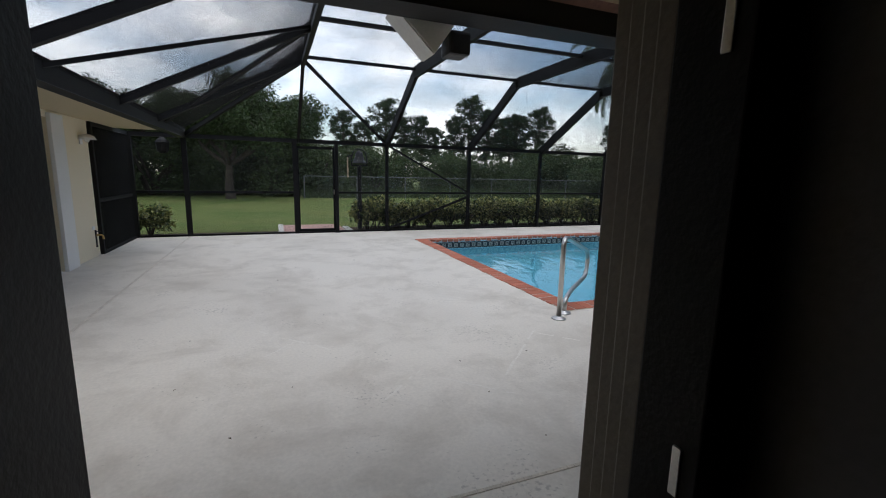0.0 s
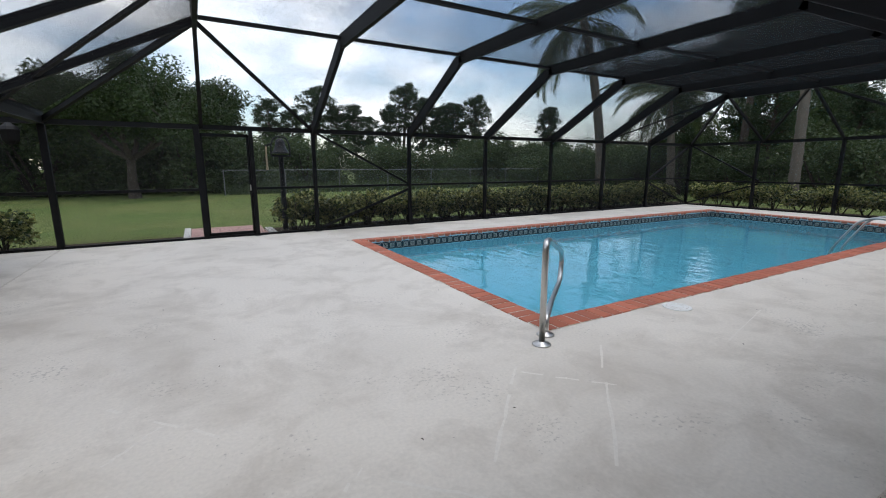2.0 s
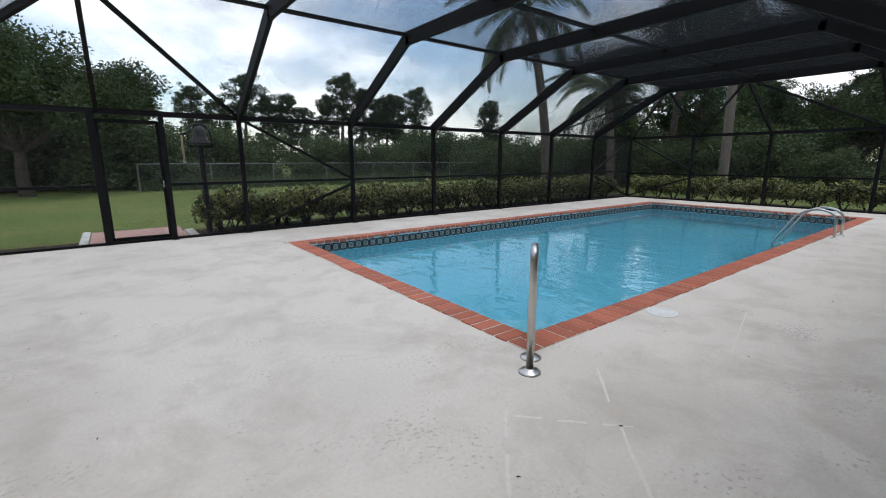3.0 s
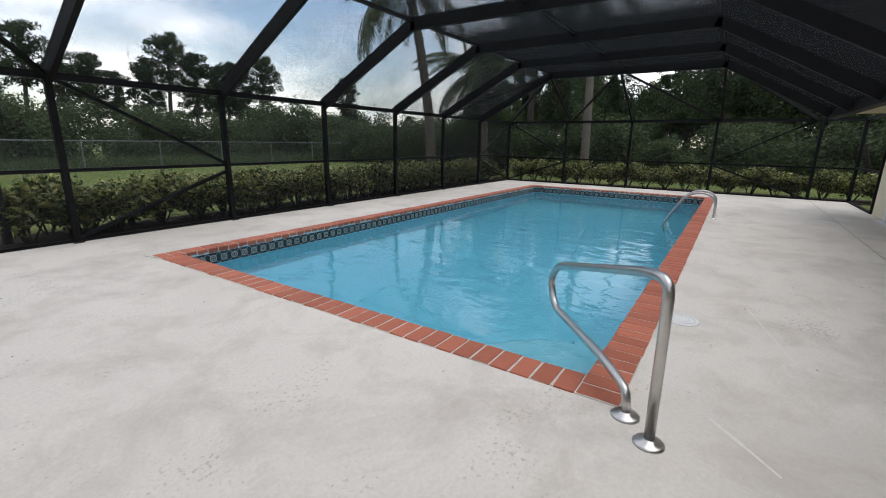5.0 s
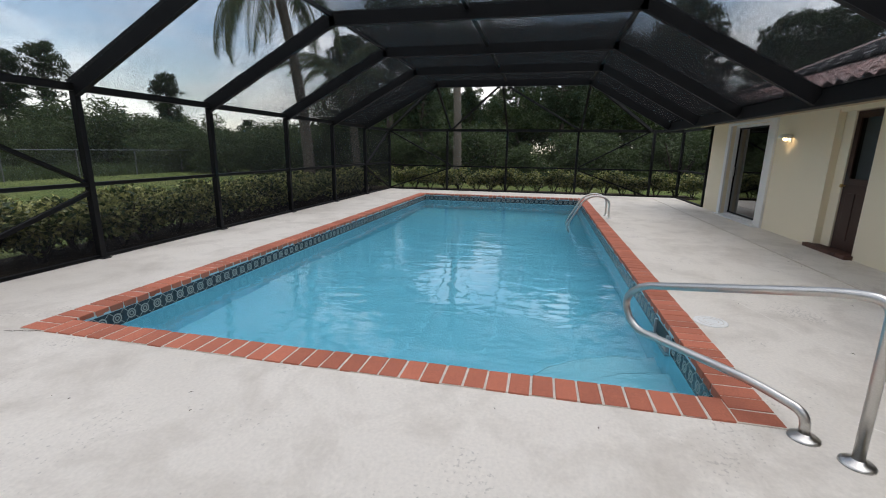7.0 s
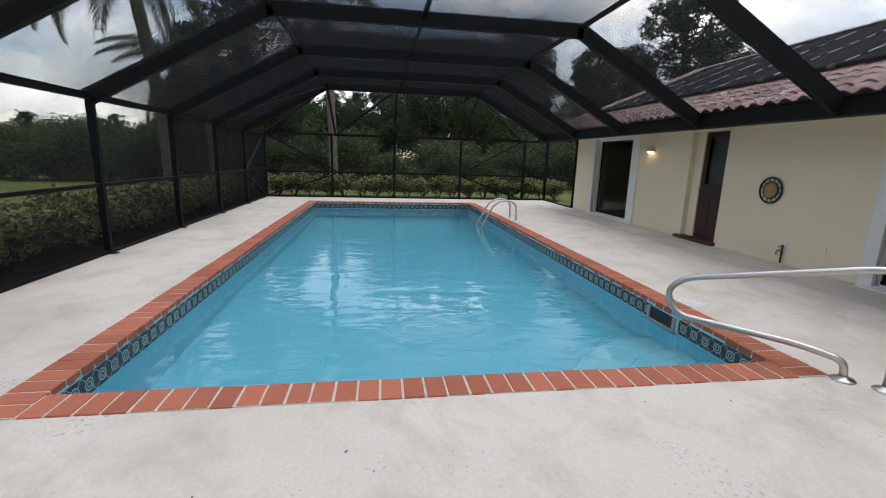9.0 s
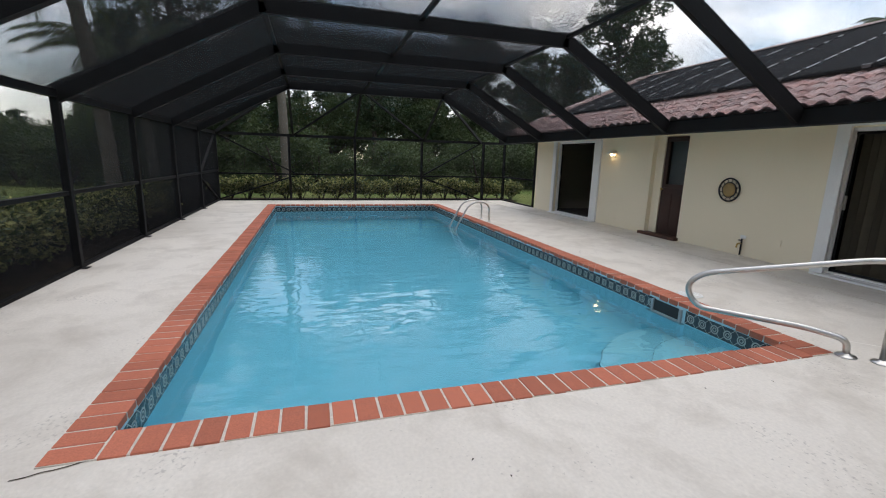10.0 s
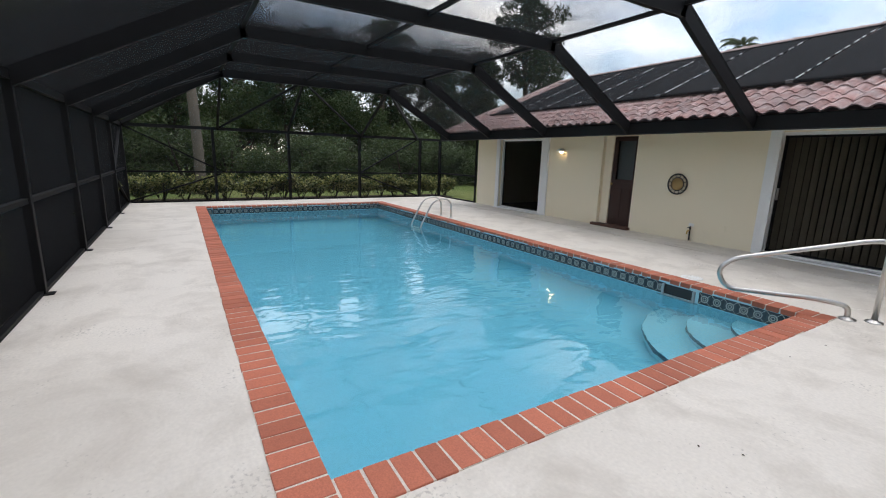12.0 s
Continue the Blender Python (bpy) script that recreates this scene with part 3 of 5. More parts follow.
# purlins
for y in (KL, MID, KR):
    member("purlin", (HIP, y, TOPZ + 0.05), (POSTS[-1], y, TOPZ + 0.05), 0.045, 0.05)
for y in (KR, 5.75, KL):
    member("rafter", (FAR, y, EAVE), (POSTS[-1], y, TOPZ), 0.05, 0.06)
for y in (3.40, 5.85, KL):
    member("rafter", (WING, y, EAVE + 0.08), (HIP, y, TOPZ), 0.05, 0.10)
# wind braces
for p, q in (((HIP, KL, TOPZ), (POSTS[0], FRONT, EAVE)), ((POSTS[0], FRONT, EAVE), (POSTS[1], FRONT, 0.97)), ((POSTS[1], FRONT, 0.87), (POSTS[0], FRONT, 0.04)),
             ((WING, 8.3, EAVE + 0.08), (HIP, 5.85, TOPZ)), ((WING, 3.9, EAVE + 0.08), (HIP, 5.85, TOPZ)),
             ((POSTS[-1], FRONT, 0.92), (FAR, FRONT, EAVE)), ((POSTS[-1], FRONT, 0.86), (FAR, FRONT, 0.04)),
             ((FAR, KL, 0.92), (FAR, FRONT, EAVE)), ((FAR, KL, 0.82), (FAR, FRONT, 0.04)),
             ((FAR, KR, 0.92), (FAR, GUT, EAVE)), ((FAR, KR, 0.82), (FAR, GUT, 0.04)),
             ((FAR, KL, EAVE), (POSTS[-1], 5.75, TOPZ)), ((FAR, KR, EAVE), (POSTS[-1], 5.75, TOPZ)),
             ((POSTS[-2], FRONT, EAVE), (POSTS[-1], KL, TOPZ))):
    member("brace", p, q, 0.04, 0.045)
# mesh on the roof slopes
xs = (HIP, *POSTS)
for a, b in zip(xs, xs[1:]):
    e = TOPZ + 0.075
    pane((a, KL, e), (b, KL, e), (b, FRONT, EAVE + 0.05), (a, FRONT, EAVE + 0.05))
    pane((a, KR, e), (b, KR, e), (b, KL, e), (a, KL, e))
    pane((a, GUT, EAVE + 0.09), (b, GUT, EAVE + 0.09), (b, KR, e), (a, KR, e))
pane((WING, 1.0, EAVE + 0.13), (HIP, 1.0, TOPZ), (HIP, KL, TOPZ), (WING, FRONT, EAVE + 0.05))
bm = bmesh.new()
bm.faces.new([bm.verts.new(p) for p in ((WING, FRONT, EAVE + 0.05), (HIP, KL, TOPZ), (HIP, FRONT, EAVE + 0.05))])
part("mesh_panel", bm, SCREEN, cage)
e = TOPZ + 0.07
pane((POSTS[-1], KR, e), (FAR, GUT, EAVE + 0.05), (FAR, FRONT, EAVE + 0.05), (POSTS[-1], KL, e))
for s, t in ((KL, FRONT), (KR, GUT)):
    bm = bmesh.new()
    bm.faces.new([bm.verts.new(p) for p in ((POSTS[-1], s, e), (FAR, t, EAVE + 0.05), (POSTS[-1], t, EAVE + 0.05))])
    part("mesh_panel", bm, SCREEN, cage)

# gate leaf in the front wall
gate = thing("screen_gate", "narrow dark aluminium screen gate, closed", "gate", (GATE0 + GATE1) / 2, FRONT, 0)
for p, q in (((-0.41, 0.03, 0.05), (-0.41, 0.03, 2.02)), ((0.41, 0.03, 0.05), (0.41, 0.03, 2.02))):
    part("stile", bar(bmesh.new(), p, q, 0.05, 0.03, (0, 1, 0)), BRONZE, gate)
for z in (0.07, 2.0):
    part("gate_rail", bar(bmesh.new(), (-0.42, 0.03, z), (0.42, 0.03, z), 0.03, 0.06), BRONZE, gate)
part("gate_handle", bar(bmesh.new(), (0.40, -0.01, 0.92), (0.40, -0.01, 1.04), 0.02, 0.03, (0, 1, 0)), STEEL, gate)

# ---- house ----
def wall_with_openings(name, x0, x1, y0, y1, z1, openings, label, material=STUCCO):
    """A wall along x; openings as (xa, xb, bottom, top)."""
    bm = bmesh.new()
    cur = x0
    for xa, xb, zb, zt in sorted(openings):
        box(bm, cur, xa, y0, y1, -0.06, z1)
        box(bm, xa, xb, y0, y1, zt, z1)
        if zb > 0:
            box(bm, xa, xb, y0, y1, -0.06, zb)
        cur = xb
    box(bm, cur, x1, y0, y1, -0.06, z1)
    return tagged(part(name, bm, material), label, "wall", kind="structure")


WY0, WY1, WTOP = -0.14, 0.10, 2.30
wall_with_openings("wall_south", WALLX - 0.2, 13.98, WY0, WY1, WTOP,
                   [(0.02, 1.03, 0, 2.10), (2.0, 5.28, 0, 2.08), (7.94, 8.84, 0.0, 2.10), (10.86, 12.80, 0, 2.10)], "cream stucco house wall facing the pool")
bm = boxed(13.76, 13.98, -8.2, WY0, -0.06, 2.3)
tagged(part("wall_east", bm, STUCCO), "cream stucco end wall of the house", "wall", kind="structure")
# wing wall, along y, with a wide glass door
bm = boxed(WALLX - 0.2, WALLX, WY1, 3.35, -0.06, 2.3)
box(bm, WALLX - 0.2, WALLX, 6.75, WALLEND, -0.06, 2.3)
box(bm, WALLX - 0.2, WALLX, 3.35, 6.75, 2.08, 2.3)
box(bm, -6.5, WALLX - 0.2, WALLEND - 0.22, WALLEND, -0.06, 2.3)
tagged(part("wall_west", bm, STUCCO), "cream stucco wall of the side wing", "wall", kind="structure")
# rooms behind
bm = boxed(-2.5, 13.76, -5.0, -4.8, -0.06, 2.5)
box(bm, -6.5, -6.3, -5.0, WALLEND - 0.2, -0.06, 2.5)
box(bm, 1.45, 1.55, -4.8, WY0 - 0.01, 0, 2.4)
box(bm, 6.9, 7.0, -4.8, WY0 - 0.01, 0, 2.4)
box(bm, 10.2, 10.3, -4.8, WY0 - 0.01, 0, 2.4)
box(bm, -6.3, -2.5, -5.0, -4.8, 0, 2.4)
tagged(part("wall_inner", bm, INTERIOR), "plain interior walls, room dimness put into their dark colour", "wall", kind="structure")
bm = boxed(-6.5, 13.76, -5.0, WY0, -0.1, -0.004)
box(bm, -6.5, WALLX - 0.2, WY0, WALLEND - 0.22, -0.1, -0.004)
box(bm, 0.02, 1.03, WY0, WY1, -0.1, -0.006)
tagged(part("floor", bm, CARPET), "brown carpet inside the house", "floor", kind="structure")
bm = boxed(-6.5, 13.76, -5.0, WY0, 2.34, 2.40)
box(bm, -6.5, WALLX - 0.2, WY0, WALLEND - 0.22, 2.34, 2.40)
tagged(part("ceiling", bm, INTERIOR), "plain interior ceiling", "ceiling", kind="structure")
# soffits, fascia and box gutters
bm = boxed(-1.35, 14.7, WY1 + 0.002, 0.98, 2.17, 2.19)
box(bm, WALLX, -1.48, WY1 + 0.002, 9.3, 2.17, 2.19)
box(bm, -1.48, -1.35, WY1 + 0.002, 0.98, 2.17, 2.19)
tagged(part("soffit", bm, SOFFIT), "tan painted soffit under the eaves", "soffit", kind="structure")
bm = bmesh.new()
bar(bm, (-1.48, GUT - 0.02, 2.16), (14.8, GUT - 0.02, 2.16), 0.13, 0.22, bevel=0.012)
bar(bm, (WING - 0.02, GUT - 0.05, 2.20), (WING - 0.02, FRONT + 0.03, 2.20), 0.13, 0.20, bevel=0.012)
part("box_gutter", bm, BRONZE, cage)

# main roof: slab, clay tiles on the lower courses, black solar mats above
sl = Vector((0, RIDGEY - EAVEY, RIDGEZ - EAVEZ))
run = sl.length
sdir = sl.normalized()
snor = Vector((1, 0, 0)).cross(sdir) * -1
if snor.z < 0:
    snor = -snor
roof = thing("roof", "low tiled house roof with black solar heating mats", "roof", 0, 0, 0, kind="structure")
bm = bmesh.new()
for a, b, off in ((-6.5, 14.6, 0.0),):
    p0, p1 = Vector((a, EAVEY, EAVEZ)), Vector((a, RIDGEY, RIDGEZ))
    lo = -snor * 0.14
    quad(bm, (a, *p0.yz), (b, *p0.yz), (b, *p1.yz), (a, *p1.yz))
    quad(bm, (a, *(p0 + lo).yz), (a, *(p1 + lo).yz), (b, *(p1 + lo).yz), (b, *(p0 + lo).yz))
    quad(bm, (b, *p0.yz), (b, *(p0 + lo).yz), (b, *(p1 + lo).yz), (b, *p1.yz))
    quad(bm, (a, *p0.yz), (a, *(p0 + lo).yz), (b, *(p0 + lo).yz), (b, *p0.yz))
    quad(bm, (a, *p1.yz), (b, *p1.yz), (b, -9.2, EAVEZ), (a, -9.2, EAVEZ))
    quad(bm, (b, *p1.yz), (b, *(p1 + lo).yz), (b, -9.2, EAVEZ - 0.14), (b, -9.2, EAVEZ))
part("roof_deck", bm, mat("dull_roof_clay", (0.30, 0.17, 0.14), 0.85, 0, 0.15, 4, 40, 0.3), roof)
bm = boxed(13.78, 13.96, -8.2, 0.0, 2.28, 2.44)
for k in range(12):
    y0 = -8.2 + k * 0.68
    zz = min(RIDGEZ, EAVEZ + (RIDGEZ - EAVEZ) * (1 - abs(y0 + 0.34 - RIDGEY) / 5.1)) - 0.2
    if zz > 2.44:
        box(bm, 13.78, 13.96, y0, y0 + 0.68, 2.44, zz)
part("gable", bm, STUCCO, roof)
bm = bmesh.new()
a, b = -6.5, WING - 0.05
quad(bm, (b, GUT, 2.36), (b, 9.3, 2.36), (-6.5, 9.3, 4.3), (-6.5, GUT, 4.3))
quad(bm, (b, 9.3, 2.36), (b, 9.3, 2.22), (-6.5, 9.3, 2.22), (-6.5, 9.3, 4.3))
quad(bm, (b, GUT, 2.36), (b, GUT, 2.2), (b, 9.3, 2.2), (b, 9.3, 2.36))
part("wing_roof", bm, bpy.data.materials["dull_roof_clay"], roof)

# faint pale scrape lines on the deck, a crack at the coping corner, scraps of leaf
PALE = mat("pale_scrape", (0.735, 0.69, 0.62), 0.85, 0, 0.05, 6, 45, 0.35, (0.66, 0.615, 0.545), 0.25)
bm = bmesh.new()
for (xa, ya), (xb, yb), w in (((2.67, 2.78), (1.85, 1.94), 0.024), ((3.41, 2.66), (2.04, 1.33), 0.024), ((0.15, 3.43), (0.71, 2.82), 0.024), ((0.43, 3.08), (0.21, 2.83), 0.024), ((1.28, 2.22), (0.94, 1.88), 0.024), ((1.37, 2.07), (1.78, 1.68), 0.024), ((2.56, 2.61), (3.04, 2.10), 0.024),
                              ((5.2, 1.9), (6.4, 1.7), 0.02), ((4.4, 2.2), (5.6, 2.5), 0.015)):
    a, b = Vector((xa, ya, 0)), Vector((xb, yb, 0))
    d = (b - a).normalized()
    o = Vector((-d.y, d.x, 0)) * w / 2
    pts = [a.lerp(b, k / 9) + o * random.uniform(-0.7, 0.7) for k in range(10)]
    for k, (p, q) in enumerate(zip(pts, pts[1:])):
        if random.random() < 0.82:
            ua, ub = random.uniform(0.4, 1.0), random.uniform(0.4, 1.0)
            quad(bm, p - o * ua + Vector((0, 0, 0.0012)), q - o * ub + Vector((0, 0, 0.0012)), q + o * ub + Vector((0, 0, 0.0012)), p + o * ua + Vector((0, 0, 0.0012)))
tagged(part("scrape_marks", bm, PALE), "faint pale scrape marks on the deck", "marks", kind="structure")
bm = bmesh.new()
cp = [(3.245, 8.27), (3.235, 8.33), (3.222, 8.36), (3.205, 8.42), (3.20, 8.47), (3.18, 8.52), (3.17, 8.58)]
for (xa, ya), (xb, yb) in zip(cp, cp[1:]):
    quad(bm, (xa - 0.005, ya, 0.003), (xa + 0.004, ya, 0.003), (xb + 0.004, yb, 0.003), (xb - 0.004, yb, 0.003))
tagged(part("crack", bm, MULCH), "dark crack in the deck at the coping corner", "crack", kind="structure")
bm = bmesh.new()
for k in range(60):
    x, y = random.uniform(-1.0, 3.1), random.uniform(1.2, 9.6)
    if k > 40:
        x, y = random.uniform(3.2, 15), random.uniform(1.0, 2.9)
    a, s = random.uniform(0, 6.28), random.uniform(0.005, 0.015)
    c, d = math.cos(a) * s, math.sin(a) * s
    quad(bm, (x - c, y - d, 0.003), (x + d * 0.4, y - c * 0.4, 0.006), (x + c, y + d, 0.004), (x - d * 0.4, y + c * 0.4, 0.007))
tagged(part("leaf_scraps", bm, MULCH), "tiny dark scraps of leaf on the deck", "litter", kind="stuff")

# ---- doors of the house ----
def frame_bars(parent, x0, x1, z0, z1, y, w, d, material, name="frame_bar"):
    for a in ((x0, x0 + w, z0, z1), (x1 - w, x1, z0, z1), (x0 + w, x1 - w, z1 - w, z1), (x0 + w, x1 - w, z0, z0 + w)):
        part(name, boxed(a[0], a[1], y - d / 2, y + d / 2, a[2], a[3], bevel=0.004), material, parent)


def glass_door(name, x0, x1, top, label, leaves_n, y=-0.04):
    d = thing(name, label, "sliding door", (x0 + x1) / 2, y, 0, kind="structure")
    h = (x1 - x0) / 2
    frame_bars(d, -h, h, 0.0, top, 0.0, 0.05, 0.11, WHITE)
    part("track", boxed(-h, h, 0.02, 0.12, -0.005, 0.025, bevel=0.004), WHITE, d)
    w = (2 * h - 0.1) / leaves_n
    for k in range(leaves_n):
        a = -h + 0.05 + k * w
        yy = 0.02 if k % 2 else -0.02
        leaf = part("leaf", bar(bmesh.new(), (a + w - 0.02, yy, 0.05), (a + w - 0.02, yy, top - 0.05), 0.035, 0.03, (0, 1, 0)), BRONZE, d)
        for p, q in (((a + 0.02, yy, 0.05), (a + 0.02, yy, top - 0.05)), ((a, yy, 0.07), (a + w, yy, 0.07)), ((a, yy, top - 0.07), (a + w, yy, top - 0.07))):
            part("leaf_rail", bar(bmesh.new(), p, q, 0.035, 0.03, (0, 1, 0)), BRONZE, leaf)
        bm = bmesh.new()
        quad(bm, (a + 0.03, yy, 0.08), (a + w - 0.03, yy, 0.08), (a + w - 0.03, yy, top - 0.08), (a + 0.03, yy, top - 0.08))
        g = part("pane", bm, GLASS, leaf)
        g.visible_shadow = False
        part("pull", boxed(a + w - 0.05, a + w - 0.02, yy + 0.015, yy + 0.04, 0.95, 1.15, bevel=0.004), STEEL, leaf, "small steel pull")
    return d


glass_door("door_1", 2.0, 5.28, 2.08, "wide glass sliding door with vertical blinds behind", 2)
glass_door("door_2", 10.86, 12.80, 2.10, "white-framed glass sliding door, dark room behind", 1)
wing_door = glass_door("door_3", -1.6, 1.6, 2.08, "glass sliding door in the side wing", 2)
wing_door.matrix_basis = pose(WALLX - 0.12, 5.05, 0, 0, 0, -90)

# white side panels beside the sliding doors
for x0, x1, sill in ((5.22, 5.30, 0), (10.62, 10.90, 0), (12.76, 12.92, 0)):
    tagged(part("trim", boxed(x0, x1, WY1, WY1 + 0.045, 0.0, 2.14, bevel=0.006), WHITE), "white painted upright trim beside a glass door", "trim", kind="structure")
tagged(part("trim", boxed(5.303, 5.40, WY1, WY1 + 0.03, 0.0, 2.16, bevel=0.006), WHITE), "broad white painted pilaster", "trim", kind="structure")
tagged(part("trim", boxed(WALLX, WALLX + 0.05, 6.72, 7.10, 0.0, 2.14, bevel=0.006), WHITE), "white painted panel beside the wing door", "trim", kind="structure")
for x0, x1 in ((1.95, 5.38), (10.64, 12.92)):
    tagged(part("trim", boxed(x0, x1, WY1 + 0.002, WY1 + 0.05, 2.10, 2.15, bevel=0.005), WHITE), "white head trim over a glass door", "trim", kind="structure")
    tagged(part("window_sill", boxed(x0 + 0.04, x1 - 0.04, WY1 + 0.002, WY1 + 0.13, -0.01, 0.025, bevel=0.006), WHITE), "white door threshold", "threshold", kind="structure")

# blinds
blind = thing("vertical_blind", "brown vertical blind behind the glass door", "blind", 3.64, -0.20, 0)
part("head_rail", boxed(-1.58, 1.58, -0.03, 0.03, 2.02, 2.08, bevel=0.004), BLIND, blind)
vane = part("vane", boxed(-0.05, 0.05, -0.002, 0.002, 0.04, 2.02), BLIND, blind)
vane.matrix_basis = pose(-1.5, 0, 0, 0, 0, 52)
for k in range(1, 31):
    v = vane.copy()
    scene.collection.objects.link(v)
    v.matrix_basis = pose(-1.5 + k * 0.102, 0, 0, 0, 0, 52 + random.uniform(-9, 9))

# brown half-glazed door
bd = thing("door_4", "dark brown half-glazed back door, closed", "door", 8.28, -0.02, 0.06, kind="structure")
bleaf = part("leaf", boxed(-0.33, 0.33, -0.03, 0.02, 0.0, 0.98, bevel=0.004), BROWN, bd)
for a in ((-0.33, -0.23, 0.98, 2.03), (0.23, 0.33, 0.98, 2.03), (-0.23, 0.23, 1.93, 2.03), (-0.23, 0.23, 0.98, 1.06)):
    part("leaf_rail", boxed(a[0], a[1], -0.03, 0.02, a[2], a[3], bevel=0.004), BROWN, bd)
for x0, x1, z0, z1 in ((-0.22, -0.02, 0.15, 0.85), (0.02, 0.22, 0.15, 0.85)):
    part("panel", boxed(x0, x1, 0.018, 0.030, z0, z1, bevel=0.006), BROWN, bleaf)
bm = bmesh.new()
quad(bm, (-0.23, 0.0, 1.06), (0.23, 0.0, 1.06), (0.23, 0.0, 1.93), (-0.23, 0.0, 1.93))
part("pane", bm, GLASS, bd).visible_shadow = False
part("curtain", boxed(-0.24, 0.24, -0.08, -0.06, 1.02, 1.96), mat("grey_net_curtain", (0.30, 0.32, 0.34), 0.9, 0, 0.1, 30, 100, 0.2), bd)
kn = part("knob", spin(bmesh.new(), ((0.012, 0), (0.012, 0.03), (0.028, 0.04), (0.030, 0.055), (0.018, 0.068)), seg=14), BRASS, bleaf, "brass knob", smooth=True)
kn.matrix_basis = pose(0.285, 0.02, 0.95, -90, 0, 0)
for x0, x1 in ((8.62, 8.84), (7.94, 7.95)):
    tagged(part("door_frame", boxed(x0, x1, -0.10, 0.02, 0.0, 2.12, bevel=0.004), STUCCO), "cream painted door reveal", "door frame", kind="structure")
tagged(part("door_frame", boxed(8.84, 8.96, WY1, WY1 + 0.02, 0.06, 2.14, bevel=0.004), STUCCO), "cream painted door casing", "door frame", kind="structure")
stp = thing("door_step", "low brown brick doorstep below the back door", "doorstep", 8.42, 0.10, 0)
brick_step = part("brick", boxed(-0.05, 0.05, -0.11, 0.11, 0.0, 0.06, bevel=0.006), mat("brown_step_brick", (0.10, 0.045, 0.03), 0.8, 0, 0.2, 8, 90, 0.3, rand=0.2), stp)
brick_step.location.x = -0.47
for k in range(1, 10):
    c = brick_step.copy()
    scene.collection.objects.link(c)
    c.location.x = -0.47 + k * 0.105

# entry: dark wooden frame, tan casing, opened leaf
entry = thing("door_5", "dark entry door standing open into the house", "door", 0, 0, 0, kind="structure")
part("jamb", boxed(0.94, 1.03, -0.22, -0.085, 0, 2.06, bevel=0.004), DARKWOOD, entry)
part("jamb", boxed(0.02, 0.06, -0.20, 0.03, 0, 2.06, bevel=0.004), DARKWOOD, entry)
part("head", boxed(0.02, 1.03, -0.20, WY1 - 0.03, 2.06, 2.10, bevel=0.004), DARKWOOD, entry)
for x0, y0, y1 in ((0.988, 0.06, 0.108), (0.978, 0.01, 0.06), (0.962, -0.04, 0.01), (0.946, -0.085, -0.04)):
    part("casing", boxed(x0, 1.03, y0, y1, 0, 2.06, bevel=0.006), TANPAINT, entry)
part("strike_plate", boxed(0.936, 0.944, -0.19, -0.172, 0.90, 0.99, bevel=0.002), STEEL, entry)
part("strike_plate", boxed(0.936, 0.944, -0.19, -0.172, 1.62, 1.72, bevel=0.002), STEEL, entry)
part("leaf", boxed(0.02, 0.06, -1.06, -0.21, 0.01, 2.04, bevel=0.004), DARKWOOD, entry)
part("threshold", boxed(0.06, 0.94, -0.14, WY1 + 0.02, -0.004, 0.012, bevel=0.003), STEEL, entry)
# wall return coloured lighter to stand for the light reaching it
tagged(part("wall_return", boxed(1.03, 1.45, -0.62, -0.15, 0, 2.34), LITINTERIOR), "interior wall beside the entry, daylight put into its lighter grey", "wall", kind="structure")

# ---- fittings on the house ----
def wall_lamp(m, lit, label):
    w = thing("wall_lamp", label, "wall lamp")
    part("back_plate", boxed(-0.05, 0.05, 0.0, 0.02, -0.07, 0.07, bevel=0.006), WHITE, w)
    bm = bmesh.new()
    spin(bm, ((0.05, 0.0), (0.10, -0.03), (0.125, -0.075), (0.118, -0.075), (0.09, -0.03)), 0, 0.09, 0.08, 20)
    shade = part("shade", bm, CREAMPLASTIC, w, smooth=True)
    b = part("bulb", spin(bmesh.new(), ((0.012, 0.03), (0.03, 0.0), (0.036, -0.03), (0.022, -0.06)), 0, 0.09, 0.02, 14), LAMPGLASS if lit else CREAMPLASTIC, shade, "glowing warm bulb" if lit else "unlit bulb", smooth=True)
    w.matrix_basis = m
    return w


wall_lamp(pose(10.12, WY1, 1.74), True, "small shell-shaped wall lamp with a warm bulb, lit")
wall_lamp(pose(WALLX, 7.76, 1.86, 0, 0, -90), False, "white shell-shaped wall lamp on the wing, unlit")
flood = thing("floodlight", "white wedge-shaped floodlight under the gutter beam", "floodlight", 1.0, 1.20, 2.09)
bm = bmesh.new()
va = [bm.verts.new(p) for p in ((-0.20, -0.02, 0.02), (0.10, -0.02, 0.02), (-0.02, -0.02, -0.15), (-0.20, 0.14, 0.02), (0.10, 0.14, 0.02), (-0.02, 0.14, -0.15))]
for f in ((0, 1, 2), (5, 4, 3), (0, 3, 4, 1), (1, 4, 5, 2), (2, 5, 3, 0)):
    bm.faces.new([va[i] for i in f])
bmesh.ops.bevel(bm, geom=bm.edges[:], offset=0.006, segments=2, affect="EDGES")
part("housing", bm, WHITE, flood)
part("lamp_head", boxed(0.06, 0.16, 0.0, 0.12, -0.13, -0.03, bevel=0.015), IRON, flood, "black lamp head")
part("mount", boxed(-0.10, 0.0, -0.12, 0.02, -0.01, 0.02, bevel=0.004), IRON, flood)

